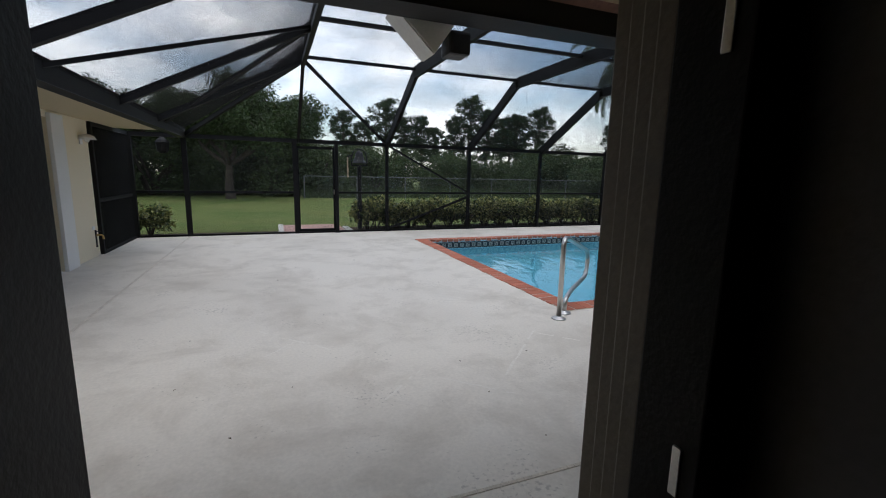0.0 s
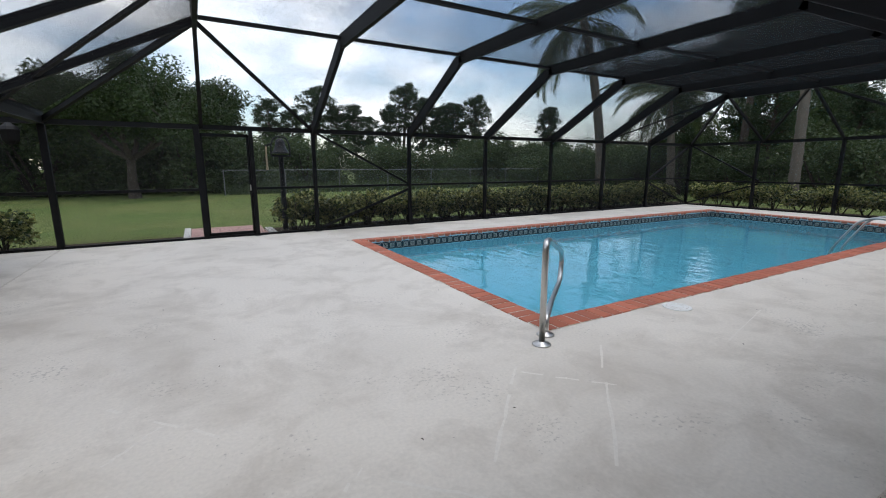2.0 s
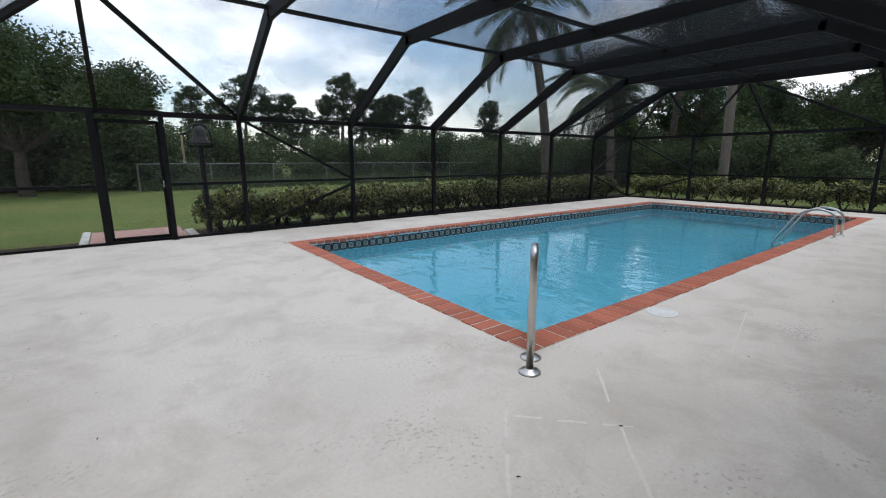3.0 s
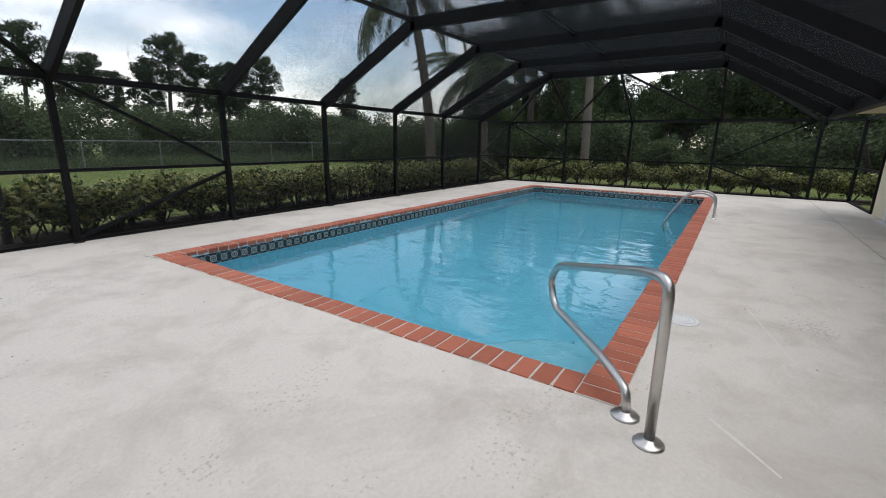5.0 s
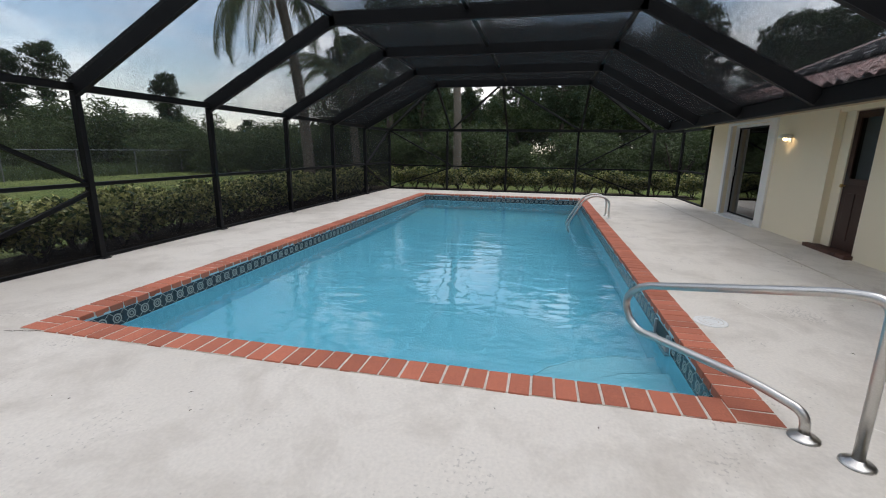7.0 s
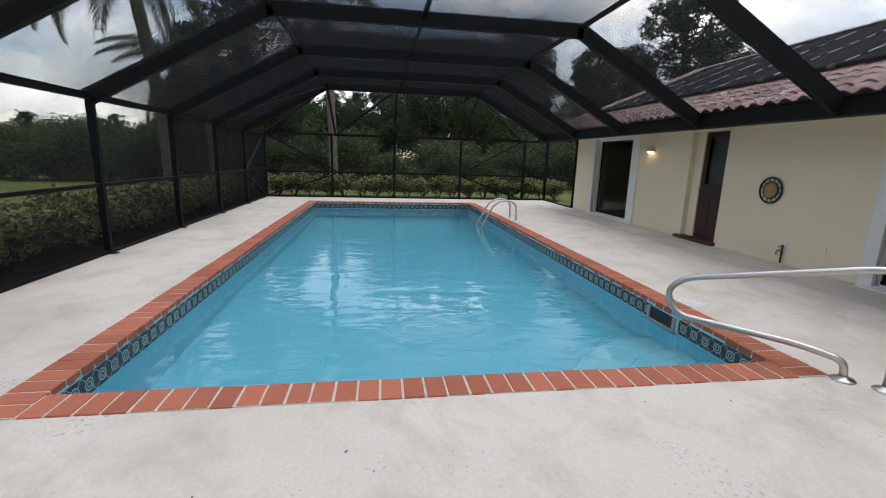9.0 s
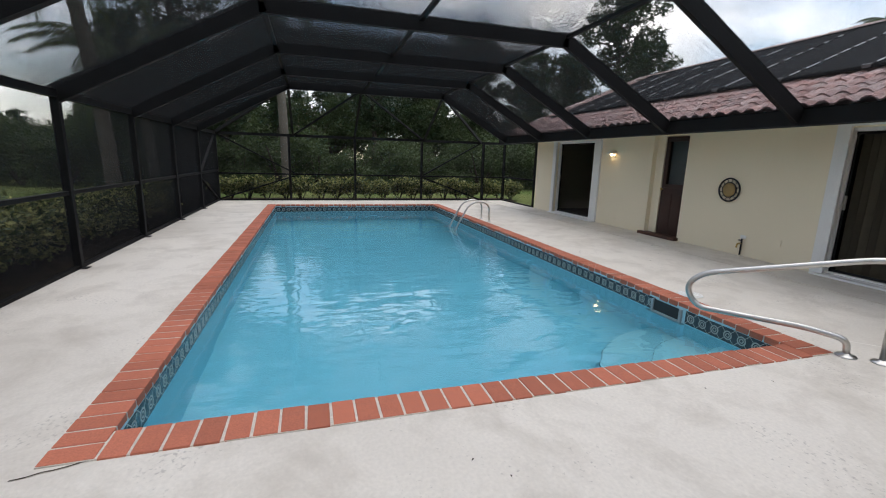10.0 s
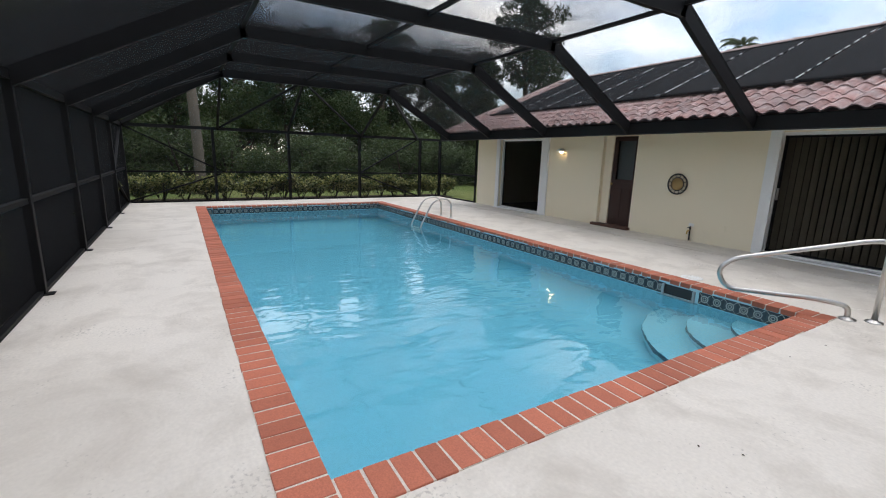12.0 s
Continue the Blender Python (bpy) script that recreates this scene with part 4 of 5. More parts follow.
plate = thing("wall_plaque", "round ochre ceramic plaque in a dark scrolled ring", "wall plaque", 6.91, WY1, 1.11)
disc = part("disc", spin(bmesh.new(), ((0.12, 0.015), (0.125, 0.03), (0.105, 0.045), (0.06, 0.05), (0.01, 0.052)), seg=32), CLAYDISC, plate, smooth=True)
disc.matrix_basis = pose(0, 0, 0, -90)
bm = bmesh.new()
ringpts = lambda r: [(r * math.cos(2 * math.pi * k / 32), 0.025, r * math.sin(2 * math.pi * k / 32)) for k in range(33)]
tube(bm, ringpts(0.20), 0.014, 8, False)
tube(bm, ringpts(0.130), 0.010, 8, False)
part("ring", bm, IRON, plate, "black iron ring", smooth=True)
for k in range(12):
    a = 2 * math.pi * k / 12
    bm = bmesh.new()
    tube(bm, [((0.125 + 0.075 * t) * math.cos(a + 0.3 * math.sin(3.1 * t)), 0.025, (0.125 + 0.075 * t) * math.sin(a + 0.3 * math.sin(3.1 * t))) for t in (0, 0.25, 0.5, 0.75, 1)], 0.006, 6)
    part("scroll", bm, IRON, plate)

tap = thing("garden_tap", "old brass garden tap on a pipe at the wall", "tap", 6.52, WY1, 0)
part("pipe", tube(bmesh.new(), bend([(0, 0.03, 0.02), (0, 0.03, 0.22), (0, 0.03, 0.30)], 0.02), 0.013, 10), IRON, tap, smooth=True)
part("spout", tube(bmesh.new(), bend([(0, 0.03, 0.22), (0, 0.12, 0.22), (0, 0.13, 0.15)], 0.03), [0.014] * 8 + [0.016], 10), BRASS, tap, smooth=True)
part("hand_wheel", spin(bmesh.new(), ((0.008, 0), (0.03, 0.004), (0.03, 0.014), (0.008, 0.018)), 0, 0.07, 0.27, 12), IRON, tap)
part("bracket", boxed(-0.05, 0.05, 0.0, 0.012, 0.30, 0.36, bevel=0.003), CREAMPLASTIC, tap)
outl = thing("outlet_cover", "small cream outlet cover on the stucco wall", "outlet", 5.92, WY1, 0.33)
part("cover", boxed(-0.04, 0.04, 0, 0.012, -0.055, 0.055, bevel=0.004), STUCCO, outl)
tap2 = copy_thing(tap, pose(WALLX, 7.88, 0.14, 0, 0, -90))

# round lid in the deck
lid = thing("skimmer_lid", "white round plastic skimmer lid flush in the deck", "deck lid", 4.84, 2.93, 0)
part("lid", spin(bmesh.new(), ((0.135, -0.01), (0.135, 0.006), (0.125, 0.010), (0.02, 0.012)), seg=32), CREAMPLASTIC, lid)
for r in (0.06, 0.10):
    bm = bmesh.new()
    tube(bm, [(r * math.cos(2 * math.pi * k / 28), r * math.sin(2 * math.pi * k / 28), 0.011) for k in range(29)], 0.0018, 6, False)
    part("groove_ring", bm, MORTAR, lid)

# ---- stainless rails ----
rail = thing("pool_handrail", "polished stainless steel handrail by the pool steps", "handrail", 3.01, 2.895, 0)
cr, sr = math.cos(radians(40)), math.sin(radians(40))
prof = [(0.0, 0.0), (0.01, 0.83), (0.19, 0.815), (1.30, 0.53), (1.43, 0.39), (1.33, 0.195), (0.50, 0.185), (0.23, 0.14), (0.22, 0.0)]
line = bend([(s * cr, s * sr, z) for s, z in prof], 0.17, 7)
part("tube", tube(bmesh.new(), line, 0.0255, 14), STEEL, rail, smooth=True)
for s in (0.0, 0.22):
    part("flange", spin(bmesh.new(), ((0.074, 0.0), (0.074, 0.006), (0.066, 0.014), (0.034, 0.020), (0.029, 0.030)), s * cr, s * sr, 0, 24), STEEL, rail, "chrome flange", smooth=True)

ladder = thing("pool_ladder", "stainless steel pool ladder hooked over the edge", "ladder", 11.0, 2.99, 0)
for dx in (0.0, 0.5):
    lp = bend([(dx, -0.03, 0.0), (dx, -0.02, 0.42), (dx, 0.24, 0.52), (dx, 0.52, 0.42), (dx, 0.86, -0.20), (dx, 0.80, -1.1)], 0.16, 6)
    part("rail_tube", tube(bmesh.new(), lp, 0.0215, 12), STEEL, ladder, smooth=True)
    part("flange", spin(bmesh.new(), ((0.055, 0), (0.055, 0.008), (0.026, 0.028)), dx, -0.03, 0, 20), STEEL, ladder)
for z in (-0.42, -0.70, -0.98):
    part("tread", boxed(0.02, 0.48, 0.77, 0.86, z, z + 0.03, bevel=0.006), CREAMPLASTIC, ladder)

# ---- bell on its post ----
bell = thing("yard_bell", "black cast-iron yard bell on a dark post", "bell", 2.38, 10.5, 0.03)
part("post", tube(bmesh.new(), [(0, 0, 0), (0, 0, 1.62)], [0.058, 0.05], 12), IRON, bell)
part("yoke", tube(bmesh.new(), bend([(-0.19, 0, 1.60), (-0.20, 0, 1.80), (-0.12, 0, 2.0), (0.12, 0, 2.0), (0.20, 0, 1.80), (0.19, 0, 1.60)], 0.1), 0.016, 8), IRON, bell, smooth=True)
part("cradle", bar(bmesh.new(), (-0.20, 0, 1.60), (0.20, 0, 1.60), 0.05, 0.04), IRON, bell)
part("bell_body", spin(bmesh.new(), ((0.185, 0.0), (0.175, 0.02), (0.135, 0.08), (0.105, 0.16), (0.095, 0.24), (0.07, 0.29), (0.03, 0.32)), 0, 0, 1.65, 28), IRON, bell, "dull grey-black bell", smooth=True)
part("lever", bar(bmesh.new(), (-0.20, 0, 1.84), (-0.30, 0, 1.80), 0.02, 0.03), IRON, bell)
part("rope", tube(bmesh.new(), [(-0.29, 0, 1.80), (-0.292, 0.01, 1.6), (-0.288, 0, 1.36), (-0.29, 0, 1.30)], [0.016, 0.018, 0.02, 0.028], 8), ROPE, bell, "pale frayed rope")

# hanging lantern by the side wing and small clips along the eave
lan = thing("hanging_lantern", "dark octagonal hanging lantern under the eave beam", "lantern", -1.76, 9.95, 1.76)
part("body", spin(bmesh.new(), ((0.06, 0), (0.11, 0.05), (0.13, 0.22), (0.10, 0.27), (0.03, 0.33)), seg=8), BRONZE, lan)
part("chain", tube(bmesh.new(), [(0, 0, 0.33), (0, 0, 0.345)], 0.008, 6), BRONZE, lan)

# pad and edging outside the gate
tagged(part("door_pad", boxed(0.54, 2.02, FRONT + 0.09, 12.0, -0.2, -0.015, bevel=0.01), PAD), "pink concrete pad outside the gate", "pad", kind="structure")
for b in ((0.41, 0.535, FRONT + 0.09, 11.9), (2.025, 2.18, FRONT + 0.09, 11.2)):
    tagged(part("edging", boxed(*b, -0.2, 0.02, bevel=0.015), KERB), "pale concrete edging strip", "edging", kind="structure")

# ---- solar mats, ridge ----
def on_roof(x, s, h=0.0):
    return Vector((x, EAVEY, EAVEZ)) + sdir * s + snor * h


def roof_box(bm, x0, x1, s0, s1, h0, h1):
    r = bmesh.ops.create_cube(bm, size=1)
    for v in r["verts"]:
        v.co = on_roof((x0 + x1) / 2 + v.co.x * (x1 - x0), (s0 + s1) / 2 + v.co.y * (s1 - s0), (h0 + h1) / 2 + v.co.z * (h1 - h0))
    return bm


mats = thing("solar_heater", "black rubber pool-heating mats on the roof", "solar heater", 0, 0, 0)
for k in range(12):
    x0 = -0.6 + k * 1.2
    bm = bmesh.new()
    for j in range(8):
        roof_box(bm, x0 + j * 0.143, x0 + j * 0.143 + 0.138, 1.46, run - 0.32, 0.09, 0.118)
    part("mat", bm, SOLAR, mats)
    part("clip", roof_box(bmesh.new(), x0 - 0.05, x0 + 0.05, 1.36, 1.41, 0.10, 0.15), WIRE, mats)
    for j in range(9):
        sa = 1.62 + j * (run - 2.1) / 9 + random.uniform(-0.05, 0.05)
        part("strap", roof_box(bmesh.new(), x0 - 0.018, x0 + 0.006, sa, sa + random.uniform(0.10, 0.30), 0.116, 0.126), WHITE, mats, "short pale strap")
for s in (1.40, run - 0.27):
    bm = bmesh.new()
    tube(bm, [on_roof(-0.7, s, 0.11), on_roof(13.8, s, 0.11)], 0.03, 10)
    part("header_pipe", bm, SOLAR, mats)

# ---- planting ----
def shrub(seed, w=0.42, h=0.86, n=2100):
    rng = random.Random(seed)
    s = thing("hedge_shrub", "dense variegated green and yellow hedge shrub", "shrub", group="hedge along the screen")
    bm = bmesh.new()
    for k in range(7):
        a = rng.uniform(0, 6.28)
        tube(bm, [(0.04 * math.cos(a), 0.04 * math.sin(a), 0), (0.2 * math.cos(a), 0.2 * math.sin(a), 0.35), (0.3 * math.cos(a), 0.3 * math.sin(a), 0.66)], [0.016, 0.011, 0.005], 5)
    part("stems", bm, BARK, s)
    lumps = [((rng.uniform(-w, w) * 0.7, rng.uniform(-w, w) * 0.7, rng.uniform(0.32, h - 0.18)), rng.uniform(0.16, 0.27)) for _ in range(16)]
    leaves("foliage", lumps, n, 0.092, HEDGELEAF, s, seed, 0.3, 0.55)
    return s


shrubs = [shrub(11), shrub(12), shrub(13)]
spots = [(2.66 + 0.56 * k, 10.74) for k in range(25)] + [(17.3, -0.6 + 0.58 * k) for k in range(19)] + [(-2.2, 10.63)]
spots += [(2.93 + 0.56 * k, 11.2) for k in range(25)]
for k, (x, y) in enumerate(spots):
    m = pose(x + random.uniform(-0.06, 0.06), y + random.uniform(-0.07, 0.07), -0.05, 0, 0, random.uniform(0, 360)) @ Matrix.Diagonal((1, 1, random.uniform(0.92, 1.06), 1))
    if k < 3:
        shrubs[k].matrix_basis = m
    else:
        c = copy_thing(shrubs[k % 3], m)


def limb(bm, p, d, length, r, rng, depth, tips):
    pts, rad = [Vector(p)], [r]
    cur, dirv = Vector(p), Vector(d).normalized()
    for k in range(4):
        dirv = (dirv + Vector((rng.uniform(-0.25, 0.25), rng.uniform(-0.25, 0.25), rng.uniform(-0.05, 0.2)))).normalized()
        cur = cur + dirv * length / 4
        pts.append(cur.copy())
        rad.append(r * (1 - 0.17 * (k + 1)))
    tube(bm, pts, rad, 6 if depth else 9)
    tips.append(cur.copy())
    if depth < 2:
        for k in range(3):
            a = rng.uniform(0, 6.28)
            side = Vector((math.cos(a), math.sin(a), rng.uniform(0.1, 0.7)))
            limb(bm, pts[2 + (k % 3)], dirv * 0.5 + side, length * 0.62, rad[3] * 0.7, rng, depth + 1, tips)


def oak(seed, h, spread, n, label):
    rng = random.Random(seed)
    t = thing("oak_tree", label, "tree", group="trees round the lawn")
    bm = bmesh.new()
    tips = []
    tube(bm, [(0, 0, -0.2), (0.05, 0, 0.8), (0.0, 0.1, h * 0.3)], [0.30, 0.21, 0.17], 10)
    for k in range(6):
        a = 6.28 * k / 6 + rng.uniform(-0.3, 0.3)
        limb(bm, (0, 0.1, h * 0.28), (math.cos(a), math.sin(a), rng.uniform(0.5, 1.4)), spread * 0.85, 0.14, rng, 0, tips)
    part("trunk", bm, BARK, t, "dark grey-brown trunk and limbs")
    lumps = [(tuple(p + Vector((rng.uniform(-0.5, 0.5), rng.uniform(-0.5, 0.5), rng.uniform(-0.3, 0.5)))), rng.uniform(0.45, 1.05)) for p in tips]
    top = max(p.z for p in tips)
    lumps = [((x, y, max(1.2, z * h * 0.92 / top)), r) for (x, y, z), r in lumps]
    leaves("crown", lumps, n, 0.15, OAKLEAF, t, seed, 0.2, 0.55, 3)
    return t


def pine(seed, h, n, label, low=0.42):
    rng = random.Random(seed)
    t = thing("pine_tree", label, "tree", group="pines beyond the fence")
    bm = bmesh.new()
    lean = (rng.uniform(-0.4, 0.4), rng.uniform(-0.4, 0.4))
    tube(bm, [(0, 0, -0.2), (lean[0] * 0.3, lean[1] * 0.3, h * 0.35), (lean[0], lean[1], h * 0.7), (lean[0] * 1.2, lean[1] * 1.2, h * 0.97)], [0.2, 0.16, 0.11, 0.03], 8)
    lumps = []
    for k in range(40):
        f = low + (0.97 - low) * (k + rng.random()) / 40
        a = k * 2.4 + rng.uniform(-0.5, 0.5)
        reach = h * 0.22 * math.sin(math.pi * (0.16 + 0.80 * (f - low) / (1 - low))) ** 0.8 * rng.uniform(0.45, 1.1)
        base = Vector((lean[0] * f, lean[1] * f, h * f))
        tip = base + Vector((math.cos(a) * reach, math.sin(a) * reach, reach * rng.uniform(0.1, 0.55)))
        tube(bm, [base, (base + tip) / 2 + Vector((0, 0, -0.08)), tip], [0.05, 0.035, 0.015], 5)
        for q in (1.0, 0.72, 0.45):
            if rng.random() < 0.8:
                r = 0.42 * h / 9 * rng.uniform(0.6, 1.2)
                c = base.lerp(tip, q) + Vector((rng.uniform(-0.3, 0.3), rng.uniform(-0.3, 0.3), rng.uniform(-0.1, 0.3)))
                lumps.append((tuple(c), (r * 1.15, r * 1.15, r * 0.8)))
    part("trunk", bm, BARK, t, "tall bare grey-brown trunk")
    leaves("crown", lumps, n, 0.20, PINELEAF, t, seed, 0.0, 0.35, 3)
    return t


def bush(seed, n=8000):
    rng = random.Random(seed)
    t = thing("scrub_bush", "dense green scrub bush", "bush", group="scrub beyond the lawn")
    bm = bmesh.new()
    for k in range(6):
        a = rng.uniform(0, 6.28)
        tube(bm, [(0, 0, -0.1), (0.4 * math.cos(a), 0.4 * math.sin(a), 0.8), (0.9 * math.cos(a), 0.9 * math.sin(a), 1.9)], [0.06, 0.04, 0.015], 5)
    part("stems", bm, BARK, t)
    lumps = [((rng.uniform(-1.2, 1.2), rng.uniform(-1.2, 1.2), rng.uniform(0.3, 2.3)), rng.uniform(0.4, 0.85)) for _ in range(18)]
    leaves("foliage", lumps, n, 0.125, BUSHLEAF, t, seed, 0.2, 0.5, 3)
    return t


def palm(seed, h, bow, label, L=3.2):
    rng = random.Random(seed)
    t = thing("palm_tree", label, "palm tree", group="palms by the pool")
    bm = bmesh.new()
    n = 34
    pts = [(bow[0] * (k / n) ** 2, bow[1] * (k / n) ** 2, -0.1 + (h + 0.1) * k / n) for k in range(n + 1)]
    rad = [0.185 * (1.25 if k == 0 else 1.0) * (1 - 0.28 * k / n) * (1.07 if k % 2 else 0.96) for k in range(n + 1)]
    tube(bm, pts, rad, 14)
    part("trunk", bm, PALMBARK, t, "ringed grey palm trunk", smooth=True)
    bm = bmesh.new()
    for k in range(16):
        a = rng.uniform(0, 6.28)
        z = h - rng.uniform(0.2, 1.2)
        tube(bm, [(bow[0] + 0.13 * math.cos(a), bow[1] + 0.13 * math.sin(a), z), (bow[0] + 0.22 * math.cos(a), bow[1] + 0.22 * math.sin(a), z - 0.22)], [0.05, 0.02], 6)
    part("boots", bm, PALMBARK, t, "ragged old frond bases")
    # one frond mesh, shared
    seg, size = 14, L / 3.2
    frond = bmesh.new()
    rach = []
    for k in range(seg + 1):
        u = k / seg
        rach.append(Vector((L * (u - 0.16 * u ** 3), 0, size * (1.0 * u - 2.2 * u * u))))
    tube(frond, rach, [0.028 * (1 - 0.85 * k / seg) for k in range(seg + 1)], 5)
    for k in range(74):
        u = 0.14 + 0.86 * k / 74
        i = min(seg - 1, int(u * seg))
        p = rach[i].lerp(rach[i + 1], u * seg - i)
        d = (rach[i + 1] - rach[i]).normalized()
        ln = size * (0.52 * math.sin(math.pi * min(1, 0.18 + u * 0.78)) + 0.10)
        for sgn in (-1, 1):
            o = (Vector((0, sgn, 0)) * 0.8 + d * 0.65 + Vector((0, 0, -0.55 + rng.uniform(-0.15, 0.15)))).normalized()
            tip = p + o * ln * rng.uniform(0.85, 1.1) + Vector((0, 0, -0.12))
            midp = p + o * ln * 0.5
            q = d * 0.018 * size
            quad(frond, p - q, midp - q * 1.2, tip, midp + q * 1.2)
    f0 = part("frond", frond, PALMLEAF, t)
    for k in range(20):
        ob = f0 if k == 0 else f0.copy()
        if k:
            scene.collection.objects.link(ob)
        tilt = (-46, -26, -8, 14, 34)[k % 5] + rng.uniform(-8, 8)
        ob.matrix_basis = Matrix.Translation((bow[0], bow[1], h)) @ pose(0, 0, 0, 0, 0, k * 137.5 + rng.uniform(-15, 15)) @ pose(0, 0, 0, rng.uniform(-14, 14), tilt, 0)
    return t


p1 = palm(21, 6.5, (-1.25, 0.15), "tall palm with drooping fronds beside the cage")
p1.location = (14.25, 12.1, -0.05)
p2 = palm(22, 4.6, (-0.3, 0.3), "short palm with a ragged crown behind the hedge")
p2.location = (19.6, 12.75, -0.05)
p3 = palm(23, 7.7, (0.3, 0.3), "very tall palm with a bare grey trunk")
p3.location = (20.0, 8.17, -0.05)
p4 = palm(24, 6.9, (0.2, 0.1), "slender palm with a small crown beyond the roof", 1.1)
p4.location = (12.75, -13.7, -0.06)

oaks = [oak(31, 6.8, 3.4, 32000, "broad dark oak with a wide crown"), oak(32, 6.6, 3.1, 30000, "dark bushy oak at the lawn's edge")]
oak_spots = [(-1.8, 25.5, 1.02), (-8.0, 27.5, 0.82), (0.6, 31, 1.1), (-4.5, 33, 0.98), (-13, 31, 0.85), (-17, 27, 0.75), (-22, 30, 0.9), (9.5, 38, 0.55),
             (30, 6, 0.85), (28.5, 0, 0.9), (31, 11.5, 0.85), (28, -6, 0.85), (36, 3, 1.0), (37, 10, 1.05), (37, -6, 1.0), (28, -13, 0.95), (25.5, 15.5, 0.7), (34, -16, 1.0), (34, 15.5, 0.85)]
for k, (x, y, s) in enumerate(oak_spots):
    if x > 24:
        s *= 0.92
    m = pose(x, y, -0.06, 0, 0, random.uniform(0, 360)) @ Matrix.Diagonal((s, s, s * random.uniform(0.92, 1.1), 1))
    if k < 2:
        oaks[k].matrix_basis = m
    else:
        copy_thing(oaks[k % 2], m)

pines = [pine(41, 9.0, 11000, "tall slash pine with a tufted crown"), pine(42, 9.0, 8500, "tall open-crowned pine with a bare trunk", 0.52), pine(43, 9.0, 13000, "tall dense dark pine among the woods", 0.34)]
pine_spots = []
for th, h in ((8.6, 8.4), (13.5, 9.8), (18.6, 8.2), (20.2, 7.4), (24.4, 9.4), (26.8, 9.9), (31.0, 9.0), (33.2, 8.3), (42.8, 8.6), (50, 4.4), (56, 4.0), (22.6, 8.9), (28.9, 8.6), (29.8, 7.6), (16.0, 8.8), (11.0, 8.0)):
    pine_spots.append((0.43 + 52 * math.sin(radians(th)), 52 * math.cos(radians(th)), h))
pine_spots += [(24.0, -10.8, 10.4), (29.5, -11.5, 9.6), (33, -9, 9.0), (38, -4, 10), (40, 2, 10.4), (39, 8, 7.6), (41, 14, 9.0), (38, 13, 8.6), (45, 17, 9.0), (30, -18, 9.5), (27, 9, 6.0), (27.5, 3.5, 8.6), (29, -2.5, 9.6), (31, 13.5, 7.6), (33, 5.6, 10.8), (26.5, -8, 7.4), (34, -1, 9.4), (32, 16.5, 8.2), (36, -11, 9.6), (22.5, 14.2, 7.6), (24, 11, 5.6), (28.5, 14.4, 11.6), (30.5, 1.2, 10.6), (31.5, -4.6, 10.2)]
for k, (x, y, h) in enumerate(pine_spots):
    s = h / 9.0
    if x > 25.5 and -6 < y < 18:
        s *= 0.92
    m = pose(x, y, -0.06, 0, 0, random.uniform(0, 360)) @ Matrix.Diagonal((s, s, s, 1))
    if k < 3:
        pines[k].matrix_basis = m
    else:
        copy_thing(pines[k % 3], m)

bushes = [bush(51), bush(52), bush(53)]
bspots = []
for k in range(36):
    bspots.append((-24 + 2.6 * k + random.uniform(-0.5, 0.5), 33.0 + random.uniform(-1.5, 2.0) - (2.5 if k < 9 else 0), random.uniform(1.0, 1.6) * (1 if k < 9 else 0.72)))
for k in range(20):
    bspots.append((4 + 3.9 * k + random.uniform(-0.8, 0.8), 43.0 + random.uniform(-3, 3), random.uniform(1.4, 2.0) * 0.66))
for k in range(26):
    bspots.append((23.8 + random.uniform(-0.25, 0.25), -16 + 1.75 * k + random.uniform(-0.3, 0.3), random.uniform(0.62, 0.72)))
for k in range(18):
    bspots.append((28.5 + random.uniform(-1.0, 1.6), -18 + 3.0 * k + random.uniform(-0.5, 0.5), random.uniform(0.9, 1.3) * (1 if k < 11 else 0.75)))
for k in range(14):
    bspots.append((-26 + 2.2 * k, 29 + random.uniform(-1, 1), random.uniform(0.9, 1.3)))
for k, (x, y, s) in enumerate(bspots):
    m = pose(x, y, -0.06, 0, 0, random.uniform(0, 360)) @ Matrix.Diagonal((s * 1.1, s * 1.1, s, 1))
    if k < 3:
        bushes[k].matrix_basis = m
    else:
        copy_thing(bushes[k % 3], m)

# chain-link fence beyond the lawn
fence = thing("chain_link_fence", "low galvanised chain-link fence beyond the lawn", "fence", 0, 25.5, -0.06)
fp = part("fence_post", tube(bmesh.new(), [(0, 0, 0), (0, 0, 1.3)], 0.03, 8), WIRE, fence)
fp.location.x = 2
for k in range(1, 18):
    c = fp.copy()
    scene.collection.objects.link(c)
    c.location.x = 2 + 3.0 * k
part("top_rail", tube(bmesh.new(), [(2, 0, 1.28), (53, 0, 1.28)], 0.022, 8), WIRE, fence)
bm = bmesh.new()
for k in range(1020):
    for s in (-1, 1):
        x = 2 + 0.05 * k
        a, b = Vector((x, 0, 0.03)), Vector((x + s * 1.2, 0, 1.26))
        if 2 <= b.x <= 53:
            w = Vector((0.0014, 0, 0))
            quad(bm, a - w, a + w, b + w, b - w)
tagged(part("wire_mesh", bm, WIRE, fence), kind="stuff")

